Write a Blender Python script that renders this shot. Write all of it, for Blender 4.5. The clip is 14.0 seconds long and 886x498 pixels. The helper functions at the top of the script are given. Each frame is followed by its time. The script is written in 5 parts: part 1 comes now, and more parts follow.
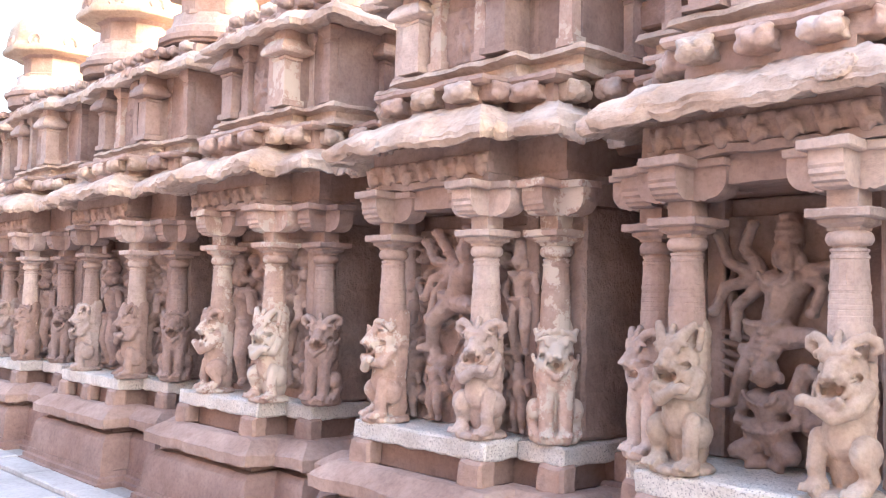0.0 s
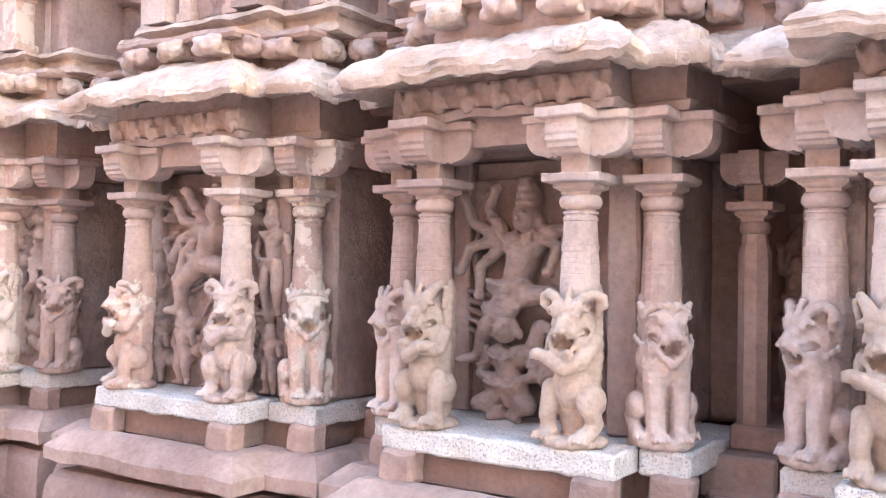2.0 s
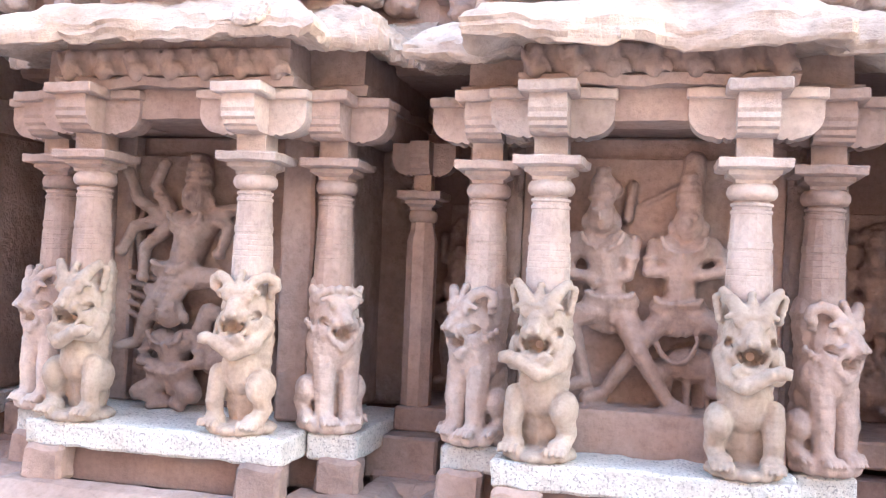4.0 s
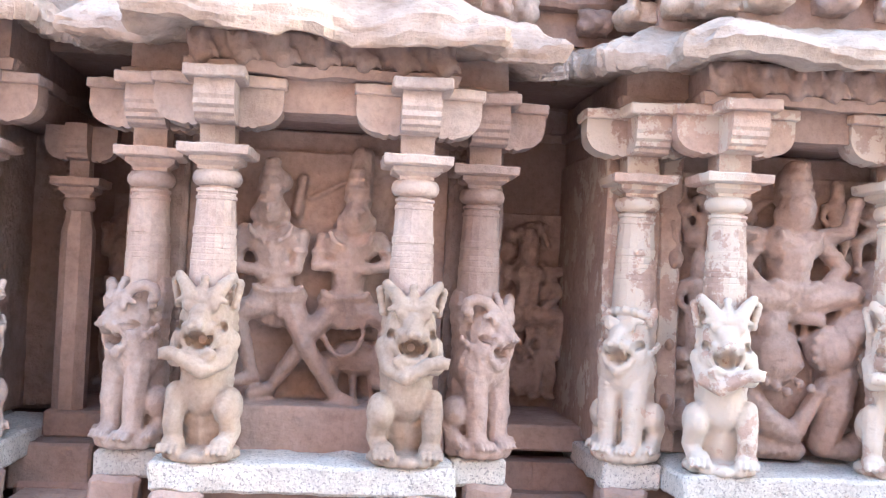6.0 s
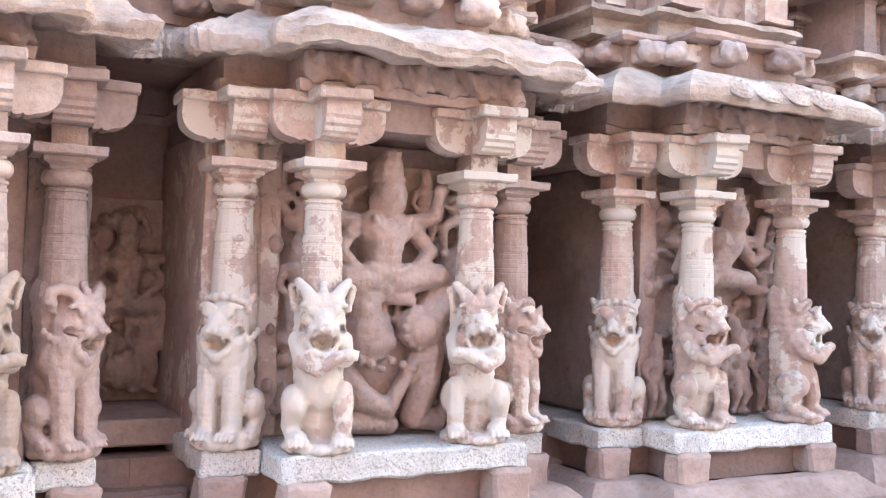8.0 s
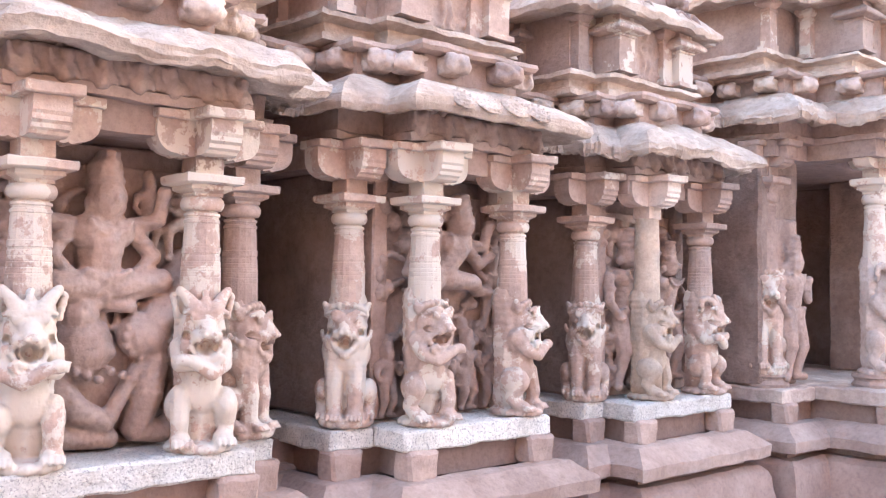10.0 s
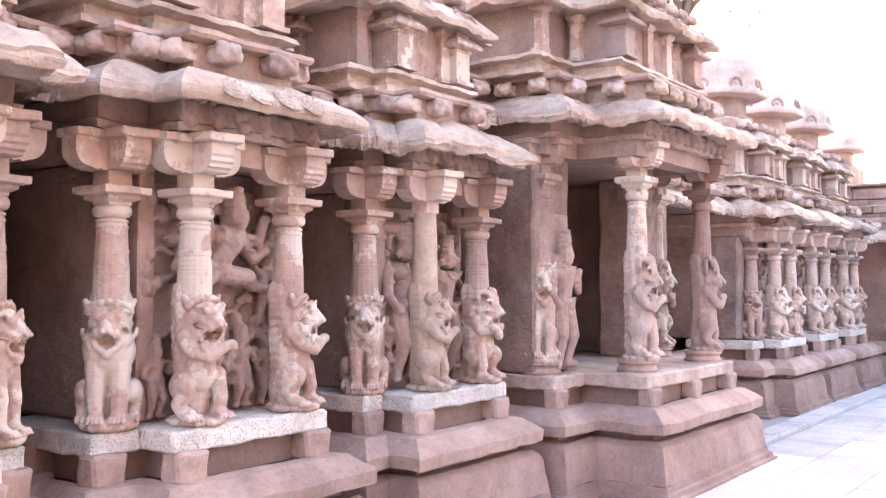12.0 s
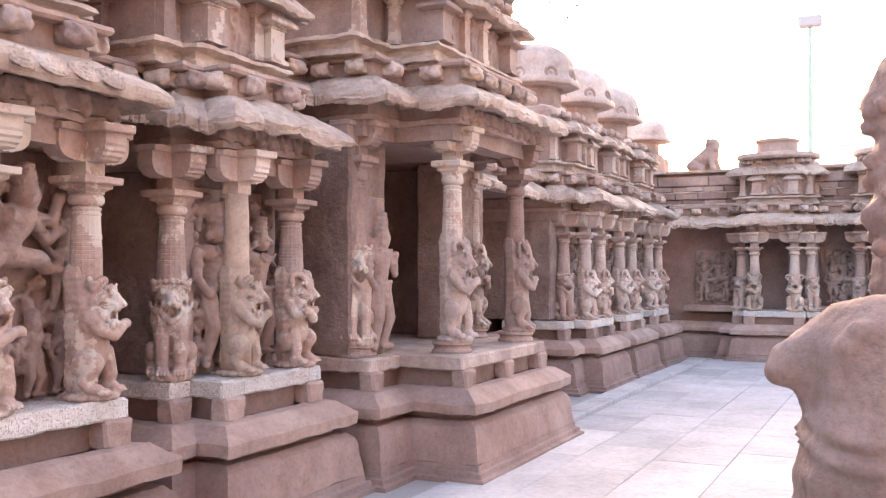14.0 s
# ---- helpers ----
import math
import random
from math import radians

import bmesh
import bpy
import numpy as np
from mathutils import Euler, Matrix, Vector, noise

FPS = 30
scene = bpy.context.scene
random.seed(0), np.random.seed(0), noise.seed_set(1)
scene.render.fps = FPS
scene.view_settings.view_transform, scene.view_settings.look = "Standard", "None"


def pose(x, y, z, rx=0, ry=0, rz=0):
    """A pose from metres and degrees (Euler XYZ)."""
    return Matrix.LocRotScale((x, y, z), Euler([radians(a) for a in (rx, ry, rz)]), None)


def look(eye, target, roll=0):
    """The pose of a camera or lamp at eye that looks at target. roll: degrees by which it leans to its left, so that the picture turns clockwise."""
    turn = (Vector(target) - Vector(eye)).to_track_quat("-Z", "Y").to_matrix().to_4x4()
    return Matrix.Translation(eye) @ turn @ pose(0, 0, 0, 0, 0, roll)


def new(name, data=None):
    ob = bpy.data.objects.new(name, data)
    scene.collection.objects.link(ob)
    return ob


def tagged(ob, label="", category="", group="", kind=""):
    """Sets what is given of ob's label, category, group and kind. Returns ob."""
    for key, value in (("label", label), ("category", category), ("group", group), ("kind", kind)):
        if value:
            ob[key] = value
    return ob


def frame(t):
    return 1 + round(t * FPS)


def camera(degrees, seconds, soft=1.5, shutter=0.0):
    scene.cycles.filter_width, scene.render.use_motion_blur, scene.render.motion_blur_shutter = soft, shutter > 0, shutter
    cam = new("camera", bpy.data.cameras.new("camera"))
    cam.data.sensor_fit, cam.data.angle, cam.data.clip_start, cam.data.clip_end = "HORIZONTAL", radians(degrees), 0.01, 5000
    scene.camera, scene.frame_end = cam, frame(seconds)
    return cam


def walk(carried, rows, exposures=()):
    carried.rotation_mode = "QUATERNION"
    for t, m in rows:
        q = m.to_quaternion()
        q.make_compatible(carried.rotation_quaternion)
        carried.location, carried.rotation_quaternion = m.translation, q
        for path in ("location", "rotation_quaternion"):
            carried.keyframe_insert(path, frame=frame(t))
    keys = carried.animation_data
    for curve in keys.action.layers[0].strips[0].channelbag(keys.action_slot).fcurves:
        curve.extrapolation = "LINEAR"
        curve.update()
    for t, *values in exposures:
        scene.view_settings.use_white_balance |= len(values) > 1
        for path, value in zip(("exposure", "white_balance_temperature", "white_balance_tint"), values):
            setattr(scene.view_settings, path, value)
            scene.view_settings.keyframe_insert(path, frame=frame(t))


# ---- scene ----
cam = camera(49.8, 14.0, soft=1.2)
EXPOSE = [(0.0, 3.54, 6000, 18), (2.0, 3.86, 5900, 16), (5.0, 4.06, 5750, 11), (7.5, 3.84, 5950, 13), (9.0, 3.86, 6150, 17), (12.0, 3.76, 6700, 28), (14.0, 3.26, 7150, 31)]
PATH = [
    (0, (0.065, 0.0, 1.697), (-1.416, 1.34, 1.801), 1.0),
    (0.5, (0.070, 0.011, 1.695), (-1.331, 1.435, 1.784), 0.8),
    (1, (0.076, 0.022, 1.693), (-1.233, 1.532, 1.763), 0.6),
    (1.5, (0.086, 0.033, 1.691), (-1.126, 1.623, 1.742), 0.6),
    (2, (0.102, 0.044, 1.688), (-1.006, 1.709, 1.721), 0.9),
    (4.5, (0.022, 0.116, 1.646), (-0.286, 2.092, 1.684), 2.4),
    (5, (0.045, 0.145, 1.643), (-0.124, 2.138, 1.683), 2.4),
    (5.5, (0.07, 0.145, 1.641), (0.048, 2.144, 1.686), 2.6),
    (6, (0.099, 0.141, 1.64), (0.277, 2.132, 1.695), 2.6),
    (6.5, (0.133, 0.153, 1.639), (0.535, 2.112, 1.699), 2.2),
    (7, (0.165, 0.145, 1.638), (0.788, 2.045, 1.695), 2.2),
    (7.5, (0.208, 0.148, 1.636), (0.987, 1.989, 1.694), 1.9),
    (8, (0.232, 0.135, 1.634), (1.14, 1.916, 1.691), 1.5),
    (8.5, (0.256, 0.121, 1.631), (1.286, 1.835, 1.687), 1.1),
    (9, (0.277, 0.104, 1.63), (1.424, 1.742, 1.691), 1.0),
    (11.5, (0.394, 0.003, 1.618), (1.935, 1.275, 1.705), 0.2),
    (12, (0.419, -0.017, 1.617), (2.03, 1.166, 1.691), 0.1),
    (12.5, (0.448, -0.034, 1.616), (2.119, 1.064, 1.673), 0.1),
    (13, (0.467, -0.046, 1.615), (2.183, 0.98, 1.661), 0.1),
    (13.5, (0.48, -0.056, 1.615), (2.241, 0.892, 1.655), 0.2),
    (14, (0.494, -0.068, 1.615), (2.292, 0.806, 1.654), 0.1),
]
walk(cam, [(t, look(eye, target, roll)) for t, eye, target, roll in PATH], EXPOSE)

# ---- light: low sun behind the wall's far end, bright hazy sky over the court ----
SUN_ELEV, SUN_AZ = 13.0, 21.7          # degrees; azimuth from +x towards +y
world = bpy.data.worlds.new("world")
scene.world = world
world.use_nodes = True
wn = world.node_tree
sky = wn.nodes.new("ShaderNodeTexSky")
sky.sky_type = "NISHITA"
sky.sun_disc = False
sky.sun_elevation = radians(SUN_ELEV)
sky.sun_rotation = radians(90 - SUN_AZ)
sky.dust_density = 6.0
sky.air_density = 1.2
wn.nodes["Background"].inputs["Strength"].default_value = 0.15
wn.links.new(sky.outputs["Color"], wn.nodes["Background"].inputs["Color"])
sun_data = bpy.data.lights.new("sun", "SUN")
sun_data.energy, sun_data.angle, sun_data.color = 0.5, radians(4.0), (1.0, 0.86, 0.70)
sun = new("sun", sun_data)
sv = Vector((math.cos(radians(SUN_ELEV)) * math.cos(radians(SUN_AZ)), math.cos(radians(SUN_ELEV)) * math.sin(radians(SUN_AZ)), math.sin(radians(SUN_ELEV))))
sun.matrix_world = look(sv * 30, (0, 0, 0))


# ---- materials ----
def stone(name, dark, mid, light, rough=0.9, grain=30.0, bump=0.35, blotch=1.6, lime=0.0, speck=0.0, speck_col=(0.05, 0.05, 0.05), vary=0.16, strata=0.0):
    """Weathered stone: two-scale colour, pitted relief, optional remains of white limewash and dark crystal specks."""
    mat = bpy.data.materials.new(name)
    mat.use_nodes = True
    nt = mat.node_tree
    nodes, links = nt.nodes, nt.links
    bsdf = nodes["Principled BSDF"]
    bsdf.inputs["Roughness"].default_value = rough
    bsdf.inputs["Specular IOR Level"].default_value = 0.25
    pos = nodes.new("ShaderNodeNewGeometry").outputs["Position"]

    def tex(scale, detail, rough_=0.6):
        n = nodes.new("ShaderNodeTexNoise")
        n.inputs["Scale"].default_value, n.inputs["Detail"].default_value, n.inputs["Roughness"].default_value = scale, detail, rough_
        links.new(pos, n.inputs["Vector"])
        return n.outputs["Fac"]

    def ramp(fac, stops):
        r = nodes.new("ShaderNodeValToRGB")
        while len(r.color_ramp.elements) < len(stops):
            r.color_ramp.elements.new(0.5)
        for e, (p, c) in zip(r.color_ramp.elements, stops):
            e.position, e.color = p, (*c, 1)
        links.new(fac, r.inputs["Fac"])
        return r.outputs["Color"]

    def mix(fac, a, b, mode="MIX"):
        m = nodes.new("ShaderNodeMix")
        m.data_type, m.blend_type = "RGBA", mode
        for sock, v in ((m.inputs[0], fac), (m.inputs[6], a), (m.inputs[7], b)):
            if isinstance(v, (int, float)):
                sock.default_value = v
            elif isinstance(v, tuple):
                sock.default_value = (*v, 1)
            else:
                links.new(v, sock)
        return m.outputs[2]

    big = tex(blotch, 5, 0.65)
    fine = tex(grain, 6, 0.7)
    col = ramp(big, [(0.30, dark), (0.5, mid), (0.72, light)])
    grains = ramp(fine, [(0.25, (0.72,) * 3), (0.5, (1.0,) * 3), (0.75, (1.16,) * 3)])
    col = mix(0.8, col, grains, "MULTIPLY")
    info = nodes.new("ShaderNodeObjectInfo")
    tint = ramp(info.outputs["Random"], [(0.0, (1 - vary, 1 - vary, 1 - vary)), (0.5, (1.0, 0.99, 0.98)), (1.0, (1 + vary * 0.6, 1 + vary * 0.5, 1 + vary * 0.35))])
    col = mix(1.0, col, tint, "MULTIPLY")
    stain = ramp(tex(5.5, 6, 0.75), [(0.58, (0, 0, 0)), (0.72, (1, 1, 1))])
    dirt = mix(1.0, col, (0.66, 0.60, 0.58), "MULTIPLY")
    sep = nodes.new("ShaderNodeMath")
    sep.operation = "MULTIPLY"
    sep.inputs[1].default_value = 0.55
    links.new(stain, sep.inputs[0])
    col = mix(sep.outputs[0], col, dirt)
    if lime > 0:
        edge = ramp(tex(4.2, 7, 0.7), [(0.60 - lime * 0.25, (0, 0, 0)), (0.63 - lime * 0.25, (1, 1, 1))])
        col = mix(edge, col, (0.58, 0.505, 0.44))
    if speck > 0:
        sp = ramp(tex(95, 3, 0.6), [(0.62 - speck * 0.12, (0, 0, 0)), (0.68 - speck * 0.1, (1, 1, 1))])
        col = mix(sp, col, speck_col)
    links.new(col, bsdf.inputs["Base Color"])
    b1 = nodes.new("ShaderNodeBump")
    b1.inputs["Strength"].default_value, b1.inputs["Distance"].default_value = bump, 0.012
    links.new(fine, b1.inputs["Height"])
    b2 = nodes.new("ShaderNodeBump")
    b2.inputs["Strength"].default_value, b2.inputs["Distance"].default_value = bump * 0.9, 0.03
    links.new(tex(9, 6, 0.65), b2.inputs["Height"])
    links.new(b1.outputs["Normal"], b2.inputs["Normal"])
    last = b2
    if strata > 0:
        # thin beds of the stone, weathered back along the level
        flat = nodes.new("ShaderNodeVectorMath")
        flat.operation = "MULTIPLY"
        flat.inputs[1].default_value = (2.0, 2.0, 15.0)
        links.new(pos, flat.inputs[0])
        beds = nodes.new("ShaderNodeTexNoise")
        beds.inputs["Scale"].default_value, beds.inputs["Detail"].default_value, beds.inputs["Roughness"].default_value = 1.3, 5, 0.6
        links.new(flat.outputs[0], beds.inputs["Vector"])
        last = nodes.new("ShaderNodeBump")
        last.inputs["Strength"].default_value, last.inputs["Distance"].default_value = strata, 0.05
        links.new(beds.outputs["Fac"], last.inputs["Height"])
        links.new(b2.outputs["Normal"], last.inputs["Normal"])
    links.new(last.outputs["Normal"], bsdf.inputs["Normal"])
    return mat


def plain(name, col, rough=0.6, metal=0.0):
    mat = bpy.data.materials.new(name)
    mat.use_nodes = True
    b = mat.node_tree.nodes["Principled BSDF"]
    b.inputs["Base Color"].default_value, b.inputs["Roughness"].default_value, b.inputs["Metallic"].default_value = (*col, 1), rough, metal
    return mat


SAND = stone("pink_sandstone", (0.27, 0.19, 0.165), (0.385, 0.285, 0.25), (0.51, 0.40, 0.355), bump=0.55)
# Brown stone of the plinths; in grooves, recesses and cells it paints in shade.
SAND_DARK = stone("brown_shade_sandstone", (0.22, 0.15, 0.13), (0.30, 0.21, 0.185), (0.40, 0.295, 0.26))
SAND_PALE = stone("pale_sandstone", (0.38, 0.29, 0.255), (0.52, 0.42, 0.375), (0.66, 0.57, 0.515), blotch=2.4, bump=0.55)
WALL = stone("rough_wall_stone", (0.21, 0.15, 0.13), (0.30, 0.22, 0.19), (0.40, 0.305, 0.27), blotch=2.6, grain=18, bump=1.0, vary=0.1)
CORNICE = stone("weathered_cornice_stone", (0.35, 0.26, 0.21), (0.50, 0.395, 0.33), (0.68, 0.58, 0.505), blotch=2.6, grain=22, bump=0.9, strata=0.35)
CREAM = stone("cream_sandstone", (0.36, 0.275, 0.225), (0.455, 0.36, 0.295), (0.56, 0.465, 0.39), blotch=5.0, bump=0.25, grain=45)
OCHRE = stone("ochre_sandstone", (0.38, 0.28, 0.21), (0.49, 0.375, 0.28), (0.59, 0.48, 0.37), blotch=3.0)
LIMED = stone("limewashed_sandstone", (0.38, 0.27, 0.23), (0.46, 0.34, 0.29), (0.54, 0.43, 0.37), blotch=3.0, lime=0.62, bump=0.45)
LIMED_SOME = stone("half_limewashed_sandstone", (0.38, 0.27, 0.23), (0.46, 0.34, 0.29), (0.54, 0.43, 0.37), blotch=3.0, lime=0.28, bump=0.45)
GRANITE = stone("white_granite", (0.55, 0.52, 0.49), (0.68, 0.65, 0.62), (0.79, 0.765, 0.735), grain=60, blotch=5, speck=0.5, speck_col=(0.38, 0.36, 0.35), bump=1.0)
RED = stone("red_stone", (0.26, 0.12, 0.09), (0.35, 0.17, 0.13), (0.42, 0.23, 0.18))
PAVING = stone("grey_paving", (0.38, 0.38, 0.385), (0.48, 0.48, 0.49), (0.57, 0.575, 0.585), grain=20, blotch=1.3, bump=0.2, rough=0.8, vary=0.17)
GROUND = stone("dusty_ground", (0.29, 0.285, 0.28), (0.36, 0.355, 0.35), (0.43, 0.425, 0.42), blotch=0.5, bump=0.3)


# ---- mesh helpers ----
def mesh_from(bm, name, mat, smooth=False):
    me = bpy.data.meshes.new(name)
    bm.normal_update()
    bm.to_mesh(me)
    bm.free()
    me.materials.append(mat)
    if smooth:
        me.polygons.foreach_set("use_smooth", [True] * len(me.polygons))
    return me


def part(name, bm, mat, parent, label="", at=None, smooth=False):
    """A bmesh, or a mesh that is shared, as one object under its thing."""
    me = bm if isinstance(bm, bpy.types.Mesh) else mesh_from(bm, name, mat, smooth)
    ob = new(name, me)
    ob.parent = parent
    if at is not None:
        ob.matrix_basis = at if isinstance(at, Matrix) else Matrix.Translation(at)
    if label:
        ob["label"] = label
    return ob


def rocky(bm, angle=0.42):
    """Keep the breaks of a worn stone crisp while the rest of it stays smooth."""
    for e in bm.edges:
        if len(e.link_faces) == 2 and e.calc_face_angle(0.0) > angle:
            e.smooth = False
    return bm


def thing(name, label, category, at=(0, 0, 0), group="", kind=""):
    ob = new(name)
    ob.location = at
    return tagged(ob, label, category, group, kind)


def rough_up(bm, amp, scale, seed=0.0, octaves=3):
    """Push the vertices about by smooth noise, as worn stone."""
    off = Vector((seed * 7.3, seed * 3.1, seed * 5.7))
    for v in bm.verts:
        p = v.co * scale + off
        v.co += noise.noise_vector(p) * amp + noise.noise_vector(p * 3.1) * (amp * 0.4)
    return bm


def block(sx, sy, sz, cut=0.06, amp=0.006, scale=6.0, seed=0.0, bevel=0.012, taper=1.0):
    """A worn stone block, its base centred on the origin."""
    bm = bmesh.new()
    bmesh.ops.create_cube(bm, size=1)
    for v in bm.verts:
        k = taper if v.co.z > 0 else 1.0
        v.co = Vector((v.co.x * sx * k, v.co.y * sy * k, (v.co.z + 0.5) * sz))
    if bevel:
        bmesh.ops.bevel(bm, geom=bm.edges[:], offset=min(bevel, 0.3 * min(sx, sy, sz)), segments=1, affect="EDGES", profile=0.5)
    if cut:
        for axis, size in ((0, sx), (1, sy), (2, sz)):
            n = min(36, int(size / cut))
            for k in range(1, n):
                co = Vector((0, 0, 0))
                co[axis] = (k / n - 0.5) * size if axis < 2 else k / n * size
                no = Vector((0, 0, 0))
                no[axis] = 1
                bmesh.ops.bisect_plane(bm, geom=bm.verts[:] + bm.edges[:] + bm.faces[:], plane_co=co, plane_no=no)
    if amp:
        rough_up(bm, amp, scale, seed)
    return bm


def shift(bm, x, y, z):
    bmesh.ops.translate(bm, verts=bm.verts[:], vec=(x, y, z))
    return bm


def box(x0, x1, y0, y1, z0, z1, cut=0.0, amp=0.0, bevel=0.01, seed=0.0, scale=5.0):
    return shift(block(x1 - x0, y1 - y0, z1 - z0, cut, amp, scale, seed, bevel), (x0 + x1) / 2, (y0 + y1) / 2, z0)


def lathe(profile, n=8, turn=0.5):
    """Profile of (radius, z) turned to an n-sided solid."""
    bm = bmesh.new()
    rings = []
    for r, z in profile:
        rings.append([bm.verts.new((r * math.cos(2 * math.pi * (k + turn) / n), r * math.sin(2 * math.pi * (k + turn) / n), z)) for k in range(n)])
    for a, b in zip(rings, rings[1:]):
        for k in range(n):
            bm.faces.new((a[k], a[(k + 1) % n], b[(k + 1) % n], b[k]))
    bm.faces.new(rings[0][::-1])
    bm.faces.new(rings[-1])
    return bm


def unit_sphere(seg):
    rows = max(6, seg - 2)
    vs = [(0.0, 0.0, 1.0)]
    for i in range(1, rows):
        a = math.pi * i / rows
        vs += [(math.sin(a) * math.cos(2 * math.pi * k / seg), math.sin(a) * math.sin(2 * math.pi * k / seg), math.cos(a)) for k in range(seg)]
    vs.append((0.0, 0.0, -1.0))
    fs = [(0, 1 + k, 1 + (k + 1) % seg) for k in range(seg)]
    for i in range(rows - 2):
        o = 1 + i * seg
        fs += [(o + k, o + seg + k, o + seg + (k + 1) % seg, o + (k + 1) % seg) for k in range(seg)]
    o = 1 + (rows - 2) * seg
    fs += [(len(vs) - 1, o + (k + 1) % seg, o + k) for k in range(seg)]
    return vs, fs


SPHERES = {n: unit_sphere(n) for n in (8, 10, 14, 16)}


def ball(bm, c, r, seg=10):
    rx, ry, rz = r if isinstance(r, tuple) else (r, r, r)
    vs, fs = SPHERES[seg]
    made = [bm.verts.new((c[0] + x * rx, c[1] + y * ry, c[2] + z * rz)) for x, y, z in vs]
    for f in fs:
        bm.faces.new([made[k] for k in f])


def limb(bm, a, b, ra, rb, n=None):
    """A tapered rounded limb between two points."""
    a, b = Vector(a), Vector(b)
    n = n or max(2, int((b - a).length / (0.6 * min(ra, rb))) + 1)
    for k in range(n + 1):
        f = k / n
        ball(bm, a.lerp(b, f), ra + (rb - ra) * f, 8)


def fused(bm, voxel, name, mat, amp=0.004, scale=28.0, smooth_rounds=2):
    """The pieces of a carving melted into one skin, then pitted."""
    me = bpy.data.meshes.new(name)
    bm.to_mesh(me)
    bm.free()
    ob = bpy.data.objects.new(name, me)
    scene.collection.objects.link(ob)
    mod = ob.modifiers.new("remesh", "REMESH")
    mod.mode, mod.voxel_size, mod.use_smooth_shade = "VOXEL", voxel, True
    sm = ob.modifiers.new("smooth", "SMOOTH")
    sm.iterations, sm.factor = smooth_rounds, 0.5
    out = bpy.data.meshes.new_from_object(ob.evaluated_get(bpy.context.evaluated_depsgraph_get()))
    bpy.data.objects.remove(ob)
    bpy.data.meshes.remove(me)
    out.name = name
    for v, nrm in zip(out.vertices, [Vector(n.vector) for n in out.vertex_normals]):
        p = v.co * scale
        v.co += nrm * (amp * (noise.noise(p) + 0.5 * noise.noise(p * 2.7)))
    out.materials.clear()
    out.materials.append(mat)
    out.polygons.foreach_set("use_smooth", [True] * len(out.polygons))
    return out


def with_material(me, mat):
    c = me.copy()
    c.materials.clear()
    c.materials.append(mat)
    return c


def offset_line(line, d):
    """An open plan line of right-angled turns, moved outwards (to its right) by d."""
    segs = []
    for (x0, y0), (x1, y1) in zip(line, line[1:]):
        l = math.hypot(x1 - x0, y1 - y0)
        nx, ny = (y1 - y0) / l, -(x1 - x0) / l
        segs.append(((x0 + nx * d, y0 + ny * d), (x1 + nx * d, y1 + ny * d), abs(x1 - x0) > abs(y1 - y0)))
    pts = [segs[0][0]]
    for s, t in zip(segs, segs[1:]):
        pts.append((t[0][0] if s[2] else s[0][0], s[0][1] if s[2] else t[0][1]))
    pts.append(segs[-1][1])
    return pts


